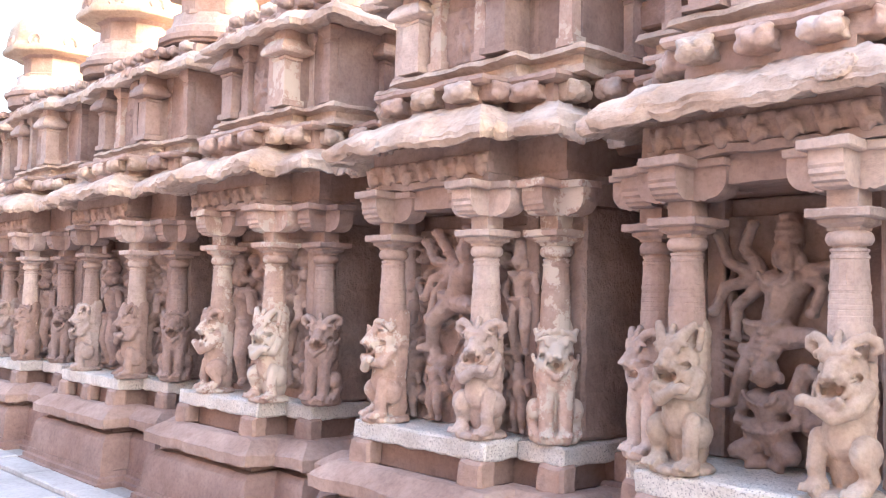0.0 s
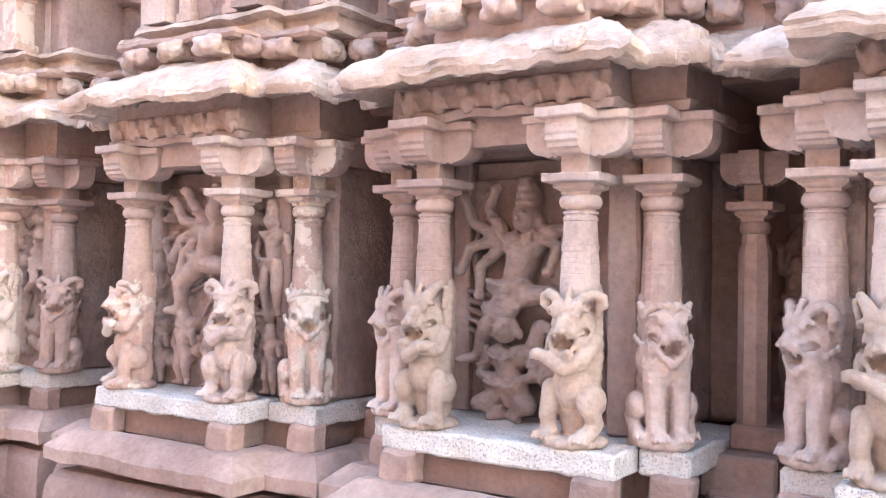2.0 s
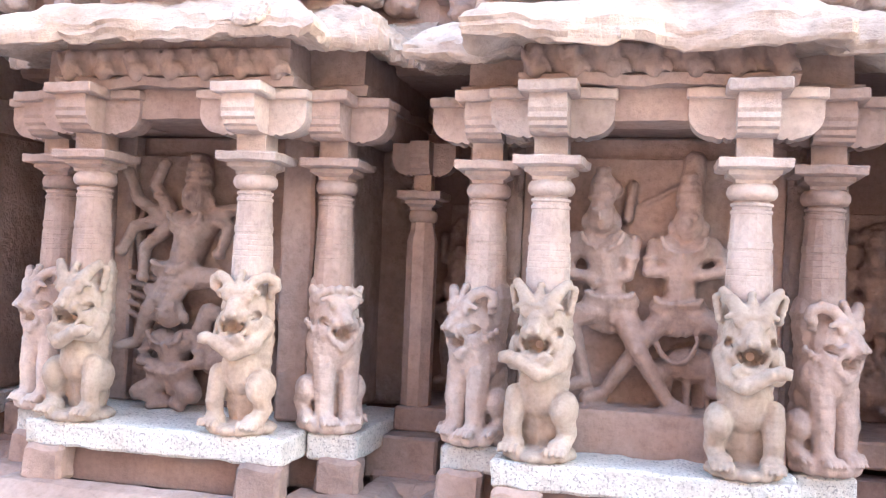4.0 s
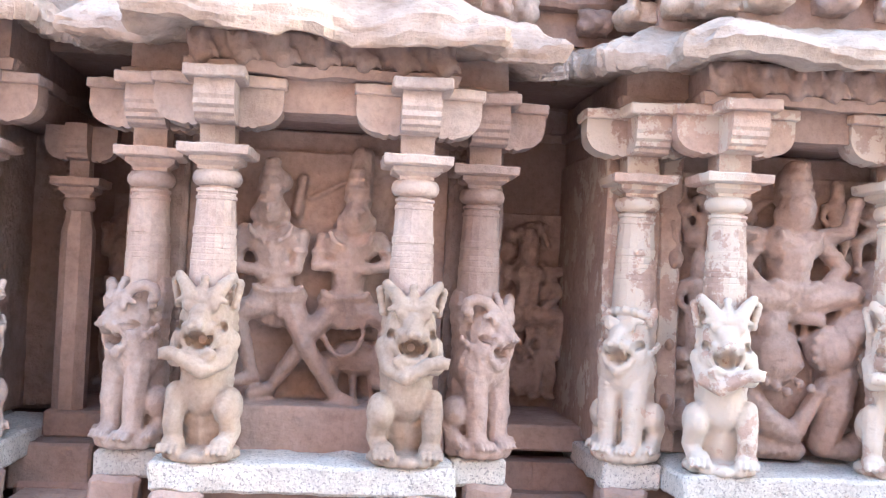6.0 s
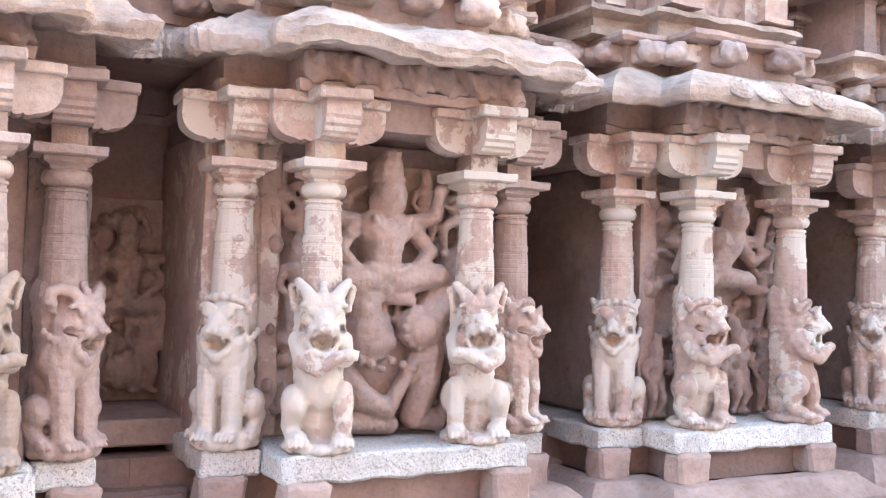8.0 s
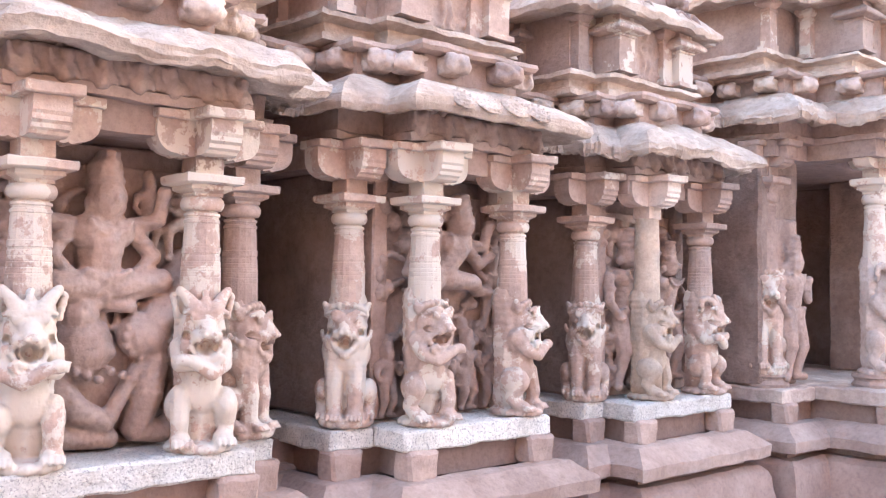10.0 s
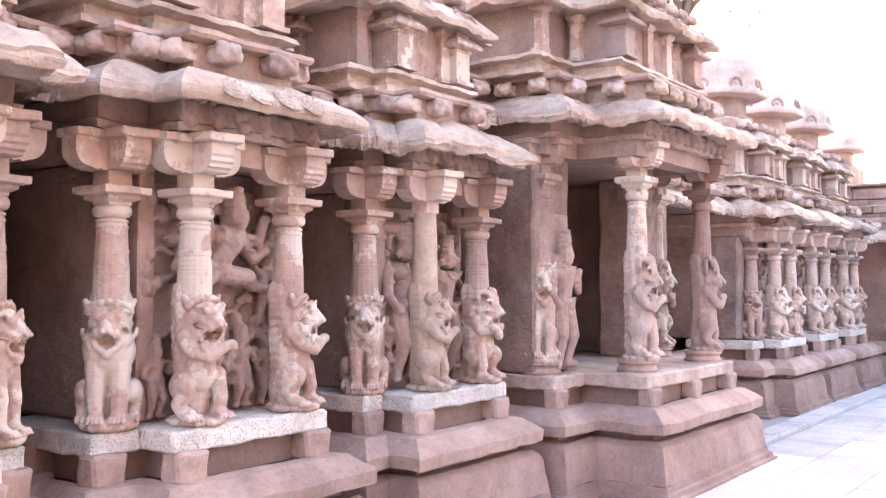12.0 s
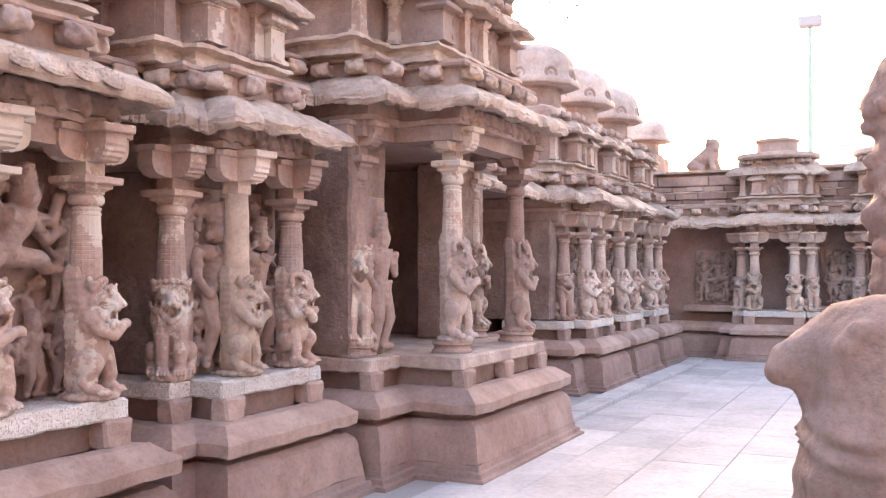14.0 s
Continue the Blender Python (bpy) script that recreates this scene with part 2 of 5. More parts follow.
def sweep(line, profile, step=0.05, amp=0.008, scale=4.0, seed=0.0, wear=0.0, wear_scale=2.5, close=True, lift=0.5, chips=1.0):
    """A moulding: the profile of (outwards, z) carried along a plan line, worn by noise. The first and last profile points are joined at the back."""
    bm = bmesh.new()
    counts = [max(1, int(math.hypot(b[0] - a[0], b[1] - a[1]) / step)) for a, b in zip(line, line[1:])]
    rows = []
    rnd = Vector((seed * 11.7, seed * 4.9, seed))
    top = max(d for d, z in profile)
    for d, z in profile:
        pts = offset_line(line, d)
        row = []
        for (a, b), n in zip(zip(pts, pts[1:]), counts):
            for k in range(n):
                f = k / n
                row.append(Vector((a[0] + (b[0] - a[0]) * f, a[1] + (b[1] - a[1]) * f, z)))
        row.append(Vector((*pts[-1], z)))
        rows.append(row)
    verts = []
    for (d, z), row in zip(profile, rows):
        vr = []
        for k, p in enumerate(row):
            q = p.copy()
            if wear and d > 0:
                s = noise.noise(Vector((rows[0][k].x, rows[0][k].y, 0)) * wear_scale + rnd) + 0.6 * noise.noise(Vector((rows[0][k].x, rows[0][k].y, 3)) * wear_scale * 3.3 + rnd)
                s = 0.45 * s + 0.55 * round(s * 2.6) / 2.6 if wear > 0.05 else s
                g = wear * max(-0.3, s) * (d / top) ** 2
                back = rows[0][k] - p
                back.z = 0
                if back.length > 1e-6:
                    q += back.normalized() * g
                q.z += lift * wear * noise.noise(Vector((p.x, p.y, 9)) * wear_scale * 1.4 + rnd)
            if amp:
                q += noise.noise_vector(p * scale + rnd) * amp + noise.noise_vector(p * scale * 3.7 + rnd) * amp * 0.5
                if lift < 0.5 and d > 0.05:
                    chip = noise.noise(p * 3.4 + rnd * 1.7) + 0.4 * noise.noise(p * 10.0 + rnd)
                    q.z -= 0.036 * chips * round(chip * 2.6) / 2.6
                    strata = noise.noise(Vector((p.x * 2.2, p.y * 2.2, p.z * 34.0)) + rnd) + 0.5 * noise.noise(Vector((p.x * 6.0, p.y * 6.0, p.z * 70.0)) + rnd)
                    out = p - rows[0][k]
                    out.z = 0
                    q += out.normalized() * (0.018 * chips * strata)
            vr.append(bm.verts.new(q))
        verts.append(vr)
    for a, b in zip(verts, verts[1:]):
        for k in range(len(a) - 1):
            bm.faces.new((a[k], a[k + 1], b[k + 1], b[k]))
    if close:
        a, b = verts[-1], verts[0]
        for k in range(len(a) - 1):
            bm.faces.new((a[k], a[k + 1], b[k + 1], b[k]))
        for k in (0, -1):
            col = [v[k] for v in verts]
            try:
                bm.faces.new(col if k else col[::-1])
            except ValueError:
                pass
    bmesh.ops.recalc_face_normals(bm, faces=bm.faces[:])
    return bm


# ---- carvings ----
def carve(me, c, r):
    """Hollow out an ellipsoid from the front: the skin inside it is pushed back."""
    for v in me.vertices:
        dx, dz = (v.co.x - c[0]) / r[0], (v.co.z - c[2]) / r[2]
        q = dx * dx + dz * dz
        if q < 1 and v.co.y < c[1]:
            back = c[1] + r[1] * (math.sqrt(1 - q) - 1)
            v.co.y = max(v.co.y, back) if v.co.y > c[1] - 0.2 else v.co.y
    return me


def chisel(me, z0, amp=0.005, scale=58.0):
    """Fine chiselled curls on a lion's head and mane."""
    for v in me.vertices:
        f = min(1.0, max(0.0, (v.co.z - z0) / 0.06)) * 0.8 + 0.2
        r = Vector((v.co.x, v.co.y + 0.03, 0))
        if r.length > 1e-4:
            p = v.co * scale
            v.co += r.normalized() * (amp * f * (abs(noise.noise(p)) - 0.25 + 0.5 * noise.noise(p * 0.4)))
    return me


def turn_head(me, z0, z1, deg):
    """Turn the head of a finished beast to one side, the neck following."""
    for v in me.vertices:
        f = min(1.0, max(0.0, (v.co.z - z0) / (z1 - z0)))
        q = radians(deg) * f * f * (3 - 2 * f)
        x, y = v.co.x, v.co.y
        v.co.x, v.co.y = x * math.cos(q) - y * math.sin(q), x * math.sin(q) + y * math.cos(q)


def string(bm, pts, r0, r1):
    """A smooth rope of limbs through points."""
    n = len(pts) - 1
    for k in range(n):
        limb(bm, pts[k], pts[k + 1], r0 + (r1 - r0) * k / n, r0 + (r1 - r0) * (k + 1) / n)


def foot(bm, x, y, z=0.055, w=0.046, toes=4):
    """A broad paw with separate round toes and claws."""
    ball(bm, (x, y + 0.03, z), (w, 0.055, 0.036))
    for k in range(toes):
        q = (k - (toes - 1) / 2) * (2 * w / toes)
        ball(bm, (x + q, y - 0.022, z - 0.010), (0.0125, 0.026, 0.021), 8)
        ball(bm, (x + q, y - 0.046, z - 0.018), (0.007, 0.012, 0.010), 8)


def beast_head(bm, z, horns):
    """Broad head: low skull, beaked muzzle, open jaw with fangs, bulging eyes; z: height of the brow."""
    first = len(bm.verts)
    ball(bm, (0, -0.055, z - 0.050), (0.100, 0.098, 0.100), 14)
    string(bm, [(0, -0.11, z - 0.020), (0, -0.165, z - 0.040), (0, -0.200, z - 0.066)], 0.050, 0.034)
    ball(bm, (0, -0.216, z - 0.058), (0.028, 0.022, 0.020))
    limb(bm, (0, -0.10, z - 0.166), (0, -0.165, z - 0.170), 0.050, 0.034)
    limb(bm, (-0.024, -0.170, z - 0.162), (0.024, -0.170, z - 0.162), 0.018, 0.018)
    for s in (-1, 1):
        ball(bm, (s * 0.038, -0.155, z - 0.076), (0.030, 0.048, 0.026))
        ball(bm, (s * 0.076, -0.085, z - 0.120), (0.030, 0.058, 0.060))
        string(bm, [(s * 0.056, -0.166, z - 0.080), (s * 0.064, -0.146, z - 0.118), (s * 0.044, -0.160, z - 0.158)], 0.012, 0.012)
        limb(bm, (s * 0.030, -0.190, z - 0.086), (s * 0.026, -0.178, z - 0.148), 0.010, 0.007)
        ball(bm, (s * 0.018, -0.236, z - 0.070), (0.013, 0.012, 0.012), 8)
        ball(bm, (s * 0.046, -0.146, z + 0.004), (0.025, 0.020, 0.024))
        string(bm, [(s * 0.014, -0.150, z + 0.022), (s * 0.048, -0.152, z + 0.036), (s * 0.088, -0.120, z + 0.020)], 0.012, 0.012)
        if horns == "ears":
            string(bm, [(s * 0.042, -0.125, z + 0.036), (s * 0.070, -0.102, z + 0.078), (s * 0.100, -0.080, z + 0.112)], 0.034, 0.020)
            for k in range(4):
                ball(bm, (s * (0.108 + 0.005 * k), -0.055, z + 0.010 + 0.026 * k), (0.017, 0.022, 0.020), 8)
        elif horns == "curl":
            string(bm, [(s * 0.035, -0.125, z + 0.038), (s * 0.065, -0.11, z + 0.072), (s * 0.104, -0.085, z + 0.088), (s * 0.138, -0.065, z + 0.072), (s * 0.142, -0.060, z + 0.042), (s * 0.120, -0.065, z + 0.030)], 0.026, 0.018)
            for k in range(3):
                ball(bm, (s * 0.112, -0.050, z + 0.006 + 0.022 * k), (0.018, 0.024, 0.016), 8)
        else:
            limb(bm, (s * 0.088, -0.045, z + 0.030), (s * 0.112, -0.050, z + 0.068), 0.026, 0.016)
    if horns == "mane":
        for k in range(9):
            a = math.pi * k / 8
            ball(bm, (0.098 * math.cos(a), -0.062 - 0.030 * math.sin(a), z + 0.018 + 0.046 * math.sin(a)), 0.020, 8)
    else:
        for k in range(4):
            ball(bm, (0, -0.142 + 0.014 * k, z + 0.024 + 0.026 * k), (0.022 - 0.001 * k, 0.018, 0.018), 8)
    bm.verts.ensure_lookup_table()
    for v in bm.verts[first:]:
        if v.co.y < -0.13:
            v.co.y = -0.13 + (v.co.y + 0.13) * 0.72


def face_hollows(me, z):
    """The mouth and the pits behind the fangs."""
    carve(me, (0, -0.085, z - 0.122), (0.036, 0.065, 0.036))
    for s in (-1, 1):
        carve(me, (s * 0.078, -0.070, z - 0.074), (0.017, 0.04, 0.018))


def lion_rearing(mat, seed, horns="ears", mirror=1, turned=0.0):
    """A rearing beast, one foreleg across its chest with a lifted paw, knees out and clawed feet, 0.72 m high, facing -y."""
    bm = bmesh.new()
    m = mirror
    for k in range(12):
        ball(bm, (0.105 * math.cos(k * 0.5236), -0.03 + 0.115 * math.sin(k * 0.5236), 0.018), (0.045, 0.045, 0.024), 8)
    ball(bm, (0, -0.03, 0.018), (0.11, 0.12, 0.026), 16)
    string(bm, [(0, 0.02, 0.10), (0, 0.005, 0.24), (0, 0.0, 0.38)], 0.094, 0.112)
    string(bm, [(0, 0.0, 0.38), (0, 0.005, 0.48), (0, 0.01, 0.56), (0, 0.02, 0.64)], 0.116, 0.104)
    ball(bm, (0, -0.040, 0.42), (0.118, 0.092, 0.120), 14)
    ball(bm, (0, -0.050, 0.27), (0.086, 0.080, 0.12), 14)
    # a bent hind leg with a round knee, and a straighter one
    ball(bm, (m * 0.100, -0.060, 0.195), (0.054, 0.090, 0.074), 14)
    string(bm, [(m * 0.108, -0.085, 0.17), (m * 0.112, -0.050, 0.105), (m * 0.100, -0.085, 0.060)], 0.044, 0.036)
    foot(bm, m * 0.090, -0.125)
    ball(bm, (-m * 0.098, -0.030, 0.19), (0.048, 0.075, 0.075), 14)
    string(bm, [(-m * 0.090, -0.075, 0.24), (-m * 0.094, -0.098, 0.13), (-m * 0.092, -0.085, 0.060)], 0.046, 0.036)
    foot(bm, -m * 0.090, -0.125)
    # forelegs
    string(bm, [(m * 0.088, -0.050, 0.44), (m * 0.078, -0.120, 0.372), (m * 0.020, -0.168, 0.338), (-m * 0.062, -0.182, 0.386)], 0.046, 0.028)
    ball(bm, (-m * 0.098, -0.178, 0.394), (0.040, 0.030, 0.028))
    for k in range(3):
        ball(bm, (-m * (0.124 + 0.004 * k), -0.186 + 0.012 * k, 0.378 + 0.014 * k), (0.014, 0.012, 0.008), 8)
    string(bm, [(-m * 0.090, -0.040, 0.44), (-m * 0.098, -0.090, 0.372), (-m * 0.055, -0.135, 0.372)], 0.044, 0.028)
    string(bm, [(m * 0.045, -0.172, 0.376), (m * 0.064, -0.176, 0.396), (m * 0.045, -0.178, 0.412), (m * 0.026, -0.174, 0.396)], 0.015, 0.013)
    beast_head(bm, 0.565, horns)
    me = fused(bm, 0.0068, "lion", mat, amp=0.0014, scale=34 + seed, smooth_rounds=1)
    face_hollows(me, 0.565)
    turn_head(me, 0.40, 0.50, turned)
    return chisel(me, 0.50, 0.003)


def lion_seated(mat, seed, horns="mane", turned=0.0):
    """A beast sitting on its haunches with straight forelegs under a deep smooth chest and a snarling mouth, 0.68 m high."""
    bm = bmesh.new()
    for k in range(12):
        ball(bm, (0.10 * math.cos(k * 0.5236), -0.02 + 0.125 * math.sin(k * 0.5236), 0.022), (0.045, 0.045, 0.030), 8)
    ball(bm, (0, -0.02, 0.022), (0.11, 0.13, 0.032), 16)
    for s in (-1, 1):
        string(bm, [(s * 0.054, -0.080, 0.31), (s * 0.054, -0.095, 0.19), (s * 0.052, -0.098, 0.07)], 0.056, 0.042)
        ball(bm, (s * 0.054, -0.120, 0.195), (0.036, 0.024, 0.060))
        foot(bm, s * 0.050, -0.135, 0.062, 0.042)
        ball(bm, (s * 0.112, -0.025, 0.175), (0.048, 0.062, 0.064), 14)
        limb(bm, (s * 0.118, 0.0, 0.13), (s * 0.114, -0.03, 0.075), 0.042, 0.036)
        foot(bm, s * 0.114, -0.065, 0.062, 0.036, 3)
    string(bm, [(0, 0.03, 0.10), (0, 0.015, 0.28), (0, -0.005, 0.40), (0, 0.0, 0.50), (0, 0.015, 0.60)], 0.104, 0.108)
    ball(bm, (0, -0.045, 0.375), (0.126, 0.108, 0.135), 14)
    beast_head(bm, 0.545, horns)
    for k in range(15):
        a = math.pi * k / 14
        ball(bm, (0.124 * math.cos(a), -0.030 - 0.112 * math.sin(a), 0.47 - 0.075 * math.sin(a)), (0.013, 0.013, 0.018), 8)
    me = fused(bm, 0.0070, "lion", mat, amp=0.0014, scale=36 + seed, smooth_rounds=1)
    face_hollows(me, 0.545)
    turn_head(me, 0.34, 0.46, turned)
    return chisel(me, 0.50, 0.003)


def figure(bm, x, z, s, pose_, depth=0.0, fat=1.0):
    """A standing carved figure: joints in a panel's plane, in units of its height s; depth: how far it stands out."""
    g = s * fat

    def J(p, out=0.0):
        return (x + p[0] * s, -(depth + out * s), z + p[1] * s)
    hip, chest, head = pose_["hip"], pose_["chest"], pose_["head"]
    limb(bm, J(hip, 0.02), J(chest, 0.03), 0.068 * g, 0.088 * g)
    ball(bm, J((chest[0] - 0.06, chest[1] + 0.04), 0.04), 0.066 * g)
    ball(bm, J((chest[0] + 0.06, chest[1] + 0.04), 0.04), 0.066 * g)
    ball(bm, J(head, 0.06), (0.065 * g, 0.065 * g, 0.082 * g))
    ball(bm, J((head[0], head[1] + 0.11), 0.045), (0.06 * g, 0.055 * g, 0.075 * g))
    limb(bm, J((hip[0] - 0.08, hip[1] + 0.02), 0.06), J((hip[0] + 0.08, hip[1] + 0.02), 0.06), 0.042 * g, 0.042 * g)
    for a, b, c in pose_["legs"]:
        limb(bm, J(a, 0.04), J(b, 0.08), 0.062 * g, 0.045 * g)
        limb(bm, J(b, 0.08), J(c, 0.04), 0.043 * g, 0.030 * g)
        limb(bm, J(c, 0.04), J((c[0] + 0.07 * (1 if c[0] > hip[0] else -1), c[1] - 0.015), 0.08), 0.034 * g, 0.024 * g)
    for a, b, c in pose_["arms"]:
        limb(bm, J(a, 0.03), J(b, 0.06), 0.034 * g, 0.029 * g)
        limb(bm, J(b, 0.06), J(c, 0.07), 0.028 * g, 0.024 * g)
        ball(bm, J(c, 0.075), 0.030 * g, 8)
        if g > 0.5:
            ball(bm, J(((a[0] + b[0]) / 2, (a[1] + b[1]) / 2), 0.05), (0.040 * g, 0.040 * g, 0.014 * g), 8)
    if g > 0.5:
        # tiered crown, ears and nose, necklace, belt with a hanging sash
        for k, r in enumerate((0.070, 0.062, 0.052, 0.040)):
            ball(bm, J((head[0], head[1] + 0.075 + 0.038 * k), 0.055), (r * g, 0.052 * g, 0.020 * g), 8)
        ball(bm, J((head[0], head[1] - 0.005), 0.125), (0.014 * g, 0.016 * g, 0.024 * g), 8)
        for q in (-1, 1):
            ball(bm, J((head[0] + q * 0.068, head[1] - 0.025), 0.05), (0.018 * g, 0.022 * g, 0.036 * g), 8)
            ball(bm, J((head[0] + q * 0.026, head[1] + 0.018), 0.115), (0.014 * g, 0.012 * g, 0.008 * g), 8)
        for k in range(9):
            q = math.pi * k / 8
            ball(bm, J((chest[0] + 0.085 * math.cos(q), chest[1] + 0.085 - 0.060 * math.sin(q)), 0.105), 0.013 * g, 8)
            ball(bm, J((hip[0] + 0.090 * math.cos(q), hip[1] + 0.055 - 0.022 * math.sin(q)), 0.095), (0.017 * g, 0.016 * g, 0.014 * g), 8)
        string(bm, [J((hip[0], hip[1] + 0.03), 0.075), J((hip[0] + 0.01, hip[1] - 0.06), 0.070)], 0.024 * g, 0.016 * g)


STAND = dict(hip=(0, 0.48), chest=(0, 0.70), head=(0, 0.88), legs=[((-0.06, 0.46), (-0.07, 0.25), (-0.07, 0.03)), ((0.06, 0.46), (0.10, 0.25), (0.06, 0.03))],
             arms=[((-0.15, 0.75), (-0.2, 0.58), (-0.1, 0.47)), ((0.15, 0.75), (0.22, 0.6), (0.2, 0.75))])
LUNGE = dict(hip=(0, 0.46), chest=(-0.02, 0.70), head=(-0.01, 0.88), legs=[((-0.05, 0.46), (-0.22, 0.38), (-0.16, 0.06)), ((0.06, 0.44), (0.18, 0.24), (0.32, 0.02))],
             arms=[((-0.16, 0.76), (-0.27, 0.66), (-0.12, 0.60)), ((0.14, 0.76), (0.22, 0.60), (0.02, 0.60))])
DANCE = dict(hip=(-0.06, 0.50), chest=(0.06, 0.68), head=(0.12, 0.86), legs=[((-0.1, 0.48), (-0.24, 0.34), (-0.32, 0.14)), ((0.0, 0.48), (0.20, 0.46), (0.32, 0.40))],
             arms=[((-0.08, 0.76), (-0.26, 0.80), (-0.34, 0.95)), ((-0.08, 0.74), (-0.28, 0.66), (-0.36, 0.52)), ((-0.06, 0.72), (-0.24, 0.56), (-0.30, 0.36)),
                   ((0.2, 0.74), (0.34, 0.70), (0.38, 0.86)), ((0.2, 0.70), (0.30, 0.58), (0.38, 0.64)), ((-0.06, 0.78), (-0.16, 0.92), (-0.22, 1.02))])
SEATED = dict(hip=(0, 0.16), chest=(0, 0.44), head=(0, 0.66), legs=[((-0.08, 0.14), (-0.30, 0.10), (-0.06, 0.05)), ((0.08, 0.14), (0.30, 0.16), (0.26, -0.16))],
              arms=[((-0.16, 0.50), (-0.26, 0.32), (-0.10, 0.20)), ((0.16, 0.50), (0.28, 0.34), (0.16, 0.24)), ((-0.16, 0.52), (-0.30, 0.52), (-0.30, 0.72)), ((0.16, 0.52), (0.30, 0.52), (0.32, 0.72))])


def relief(kind, w, h, mat, seed=1):
    """A carved panel of plain figure shapes, w wide and h high, its back at y = 0, standing out towards -y."""
    bm = bmesh.new()
    rnd = random.Random(seed)
    bmesh.ops.create_cube(bm, size=1, matrix=Matrix.Translation((0, 0.03, h / 2)) @ Matrix.Diagonal((w, 0.08, h, 1)))
    if kind == "dance":
        # a leaping figure leaning over a straight leg, a fan of arms, a squat figure and a coiled snake below
        leap = dict(hip=(-0.17, 0.64), chest=(-0.10, 0.84), head=(-0.075, 1.01), legs=[((-0.20, 0.61), (-0.28, 0.46), (-0.37, 0.30)), ((-0.11, 0.62), (0.06, 0.63), (0.24, 0.52))],
                    arms=[((-0.26, 0.92), (-0.38, 0.98), (-0.43, 1.12)), ((-0.26, 0.90), (-0.40, 0.86), (-0.45, 0.74)), ((-0.24, 0.86), (-0.34, 0.76), (-0.33, 0.62)),
                          ((0.0, 0.92), (0.10, 0.86), (0.06, 0.74)), ((0.02, 0.94), (0.20, 0.96), (0.30, 1.08)), ((-0.24, 0.95), (-0.30, 1.06), (-0.24, 1.16))])
        figure(bm, 0, 0, 1.0, leap, 0.03, 0.98)
        string(bm, [(-0.085, -0.06, 1.08), (-0.085, -0.05, 1.18)], 0.062, 0.045)
        string(bm, [(-0.29, -0.10, 0.56), (-0.22, -0.12, 0.52), (-0.12, -0.11, 0.56)], 0.030, 0.030)
        squat = dict(hip=(-0.19, 0.14), chest=(-0.19, 0.28), head=(-0.20, 0.455), legs=[((-0.25, 0.12), (-0.33, 0.08), (-0.20, 0.03)), ((-0.13, 0.12), (-0.05, 0.08), (-0.18, 0.03))],
                     arms=[((-0.32, 0.33), (-0.34, 0.22), (-0.16, 0.20)), ((-0.06, 0.33), (-0.04, 0.22), (-0.22, 0.19))])
        figure(bm, 0.03, 0, 1.0, squat, 0.05, 0.9)
        string(bm, [(0.0, -0.06, 0.28), (-0.03, -0.08, 0.38), (0.0, -0.08, 0.47), (0.06, -0.06, 0.45)], 0.045, 0.035)
        string(bm, [(0.02, -0.05, 0.22), (0.14, -0.07, 0.26), (0.18, -0.06, 0.36), (0.12, -0.06, 0.42)], 0.06, 0.04)
        ball(bm, (0.30, -0.05, 0.22), (0.11, 0.06, 0.15))
        ball(bm, (0.31, -0.09, 0.40), 0.06)
        for k in range(5):
            string(bm, [(-0.38 + 0.02 * k, -0.02, 0.40 + 0.05 * k), (-0.47, -0.03, 0.44 + 0.05 * k), (-0.52, -0.02, 0.42 + 0.06 * k)], 0.017, 0.013)
        string(bm, [(-0.40, -0.03, 0.70), (-0.42, -0.04, 0.84), (-0.40, -0.03, 0.95)], 0.03, 0.02)
    elif kind == "hunt":
        figure(bm, 0, 0, 1.0, dict(hip=(-0.146, 0.59), chest=(-0.184, 0.80), head=(-0.196, 0.965), legs=[((-0.20, 0.57), (-0.31, 0.54), (-0.24, 0.27)), ((-0.09, 0.56), (-0.03, 0.42), (0.10, 0.20))],
                                   arms=[((-0.30, 0.87), (-0.33, 0.72), (-0.18, 0.70)), ((-0.06, 0.86), (-0.08, 0.72), (-0.21, 0.69))]), 0.03, 0.95)
        figure(bm, 0, 0, 1.0, dict(hip=(0.127, 0.575), chest=(0.14, 0.79), head=(0.158, 0.945), legs=[((0.08, 0.56), (0.0, 0.47), (-0.17, 0.22)), ((0.18, 0.56), (0.31, 0.52), (0.27, 0.26))],
                                   arms=[((0.02, 0.85), (0.00, 0.74), (0.20, 0.73)), ((0.26, 0.86), (0.31, 0.75), (0.17, 0.72))]), 0.01, 0.95)
        limb(bm, (0.162, -0.05, 1.02), (0.175, -0.03, 1.20), 0.060, 0.050)
        ball(bm, (-0.185, -0.05, 1.08), (0.075, 0.06, 0.05))
        for q in (-0.146, 0.127):
            for k in range(9):
                a = math.pi * k / 8
                limb(bm, (q + 0.075 * math.cos(a), -0.075, 0.56 - 0.02 * math.sin(a)), (q + 0.085 * math.cos(a), -0.07, 0.53 - 0.04 * math.sin(a)), 0.022, 0.020)
        for k in range(14):
            a = math.pi * (1 + k / 13)
            ball(bm, (0.125 + 0.085 * math.cos(a), -0.09, 0.50 + 0.13 * math.sin(a)), 0.013, 8)
        ball(bm, (0.20, -0.03, 0.36), (0.15, 0.05, 0.075))
        ball(bm, (0.05, -0.045, 0.33), (0.06, 0.045, 0.05))
        for k in range(4):
            limb(bm, (0.10 + 0.07 * k, -0.03, 0.33), (0.09 + 0.085 * k, -0.03, 0.19), 0.022, 0.016)
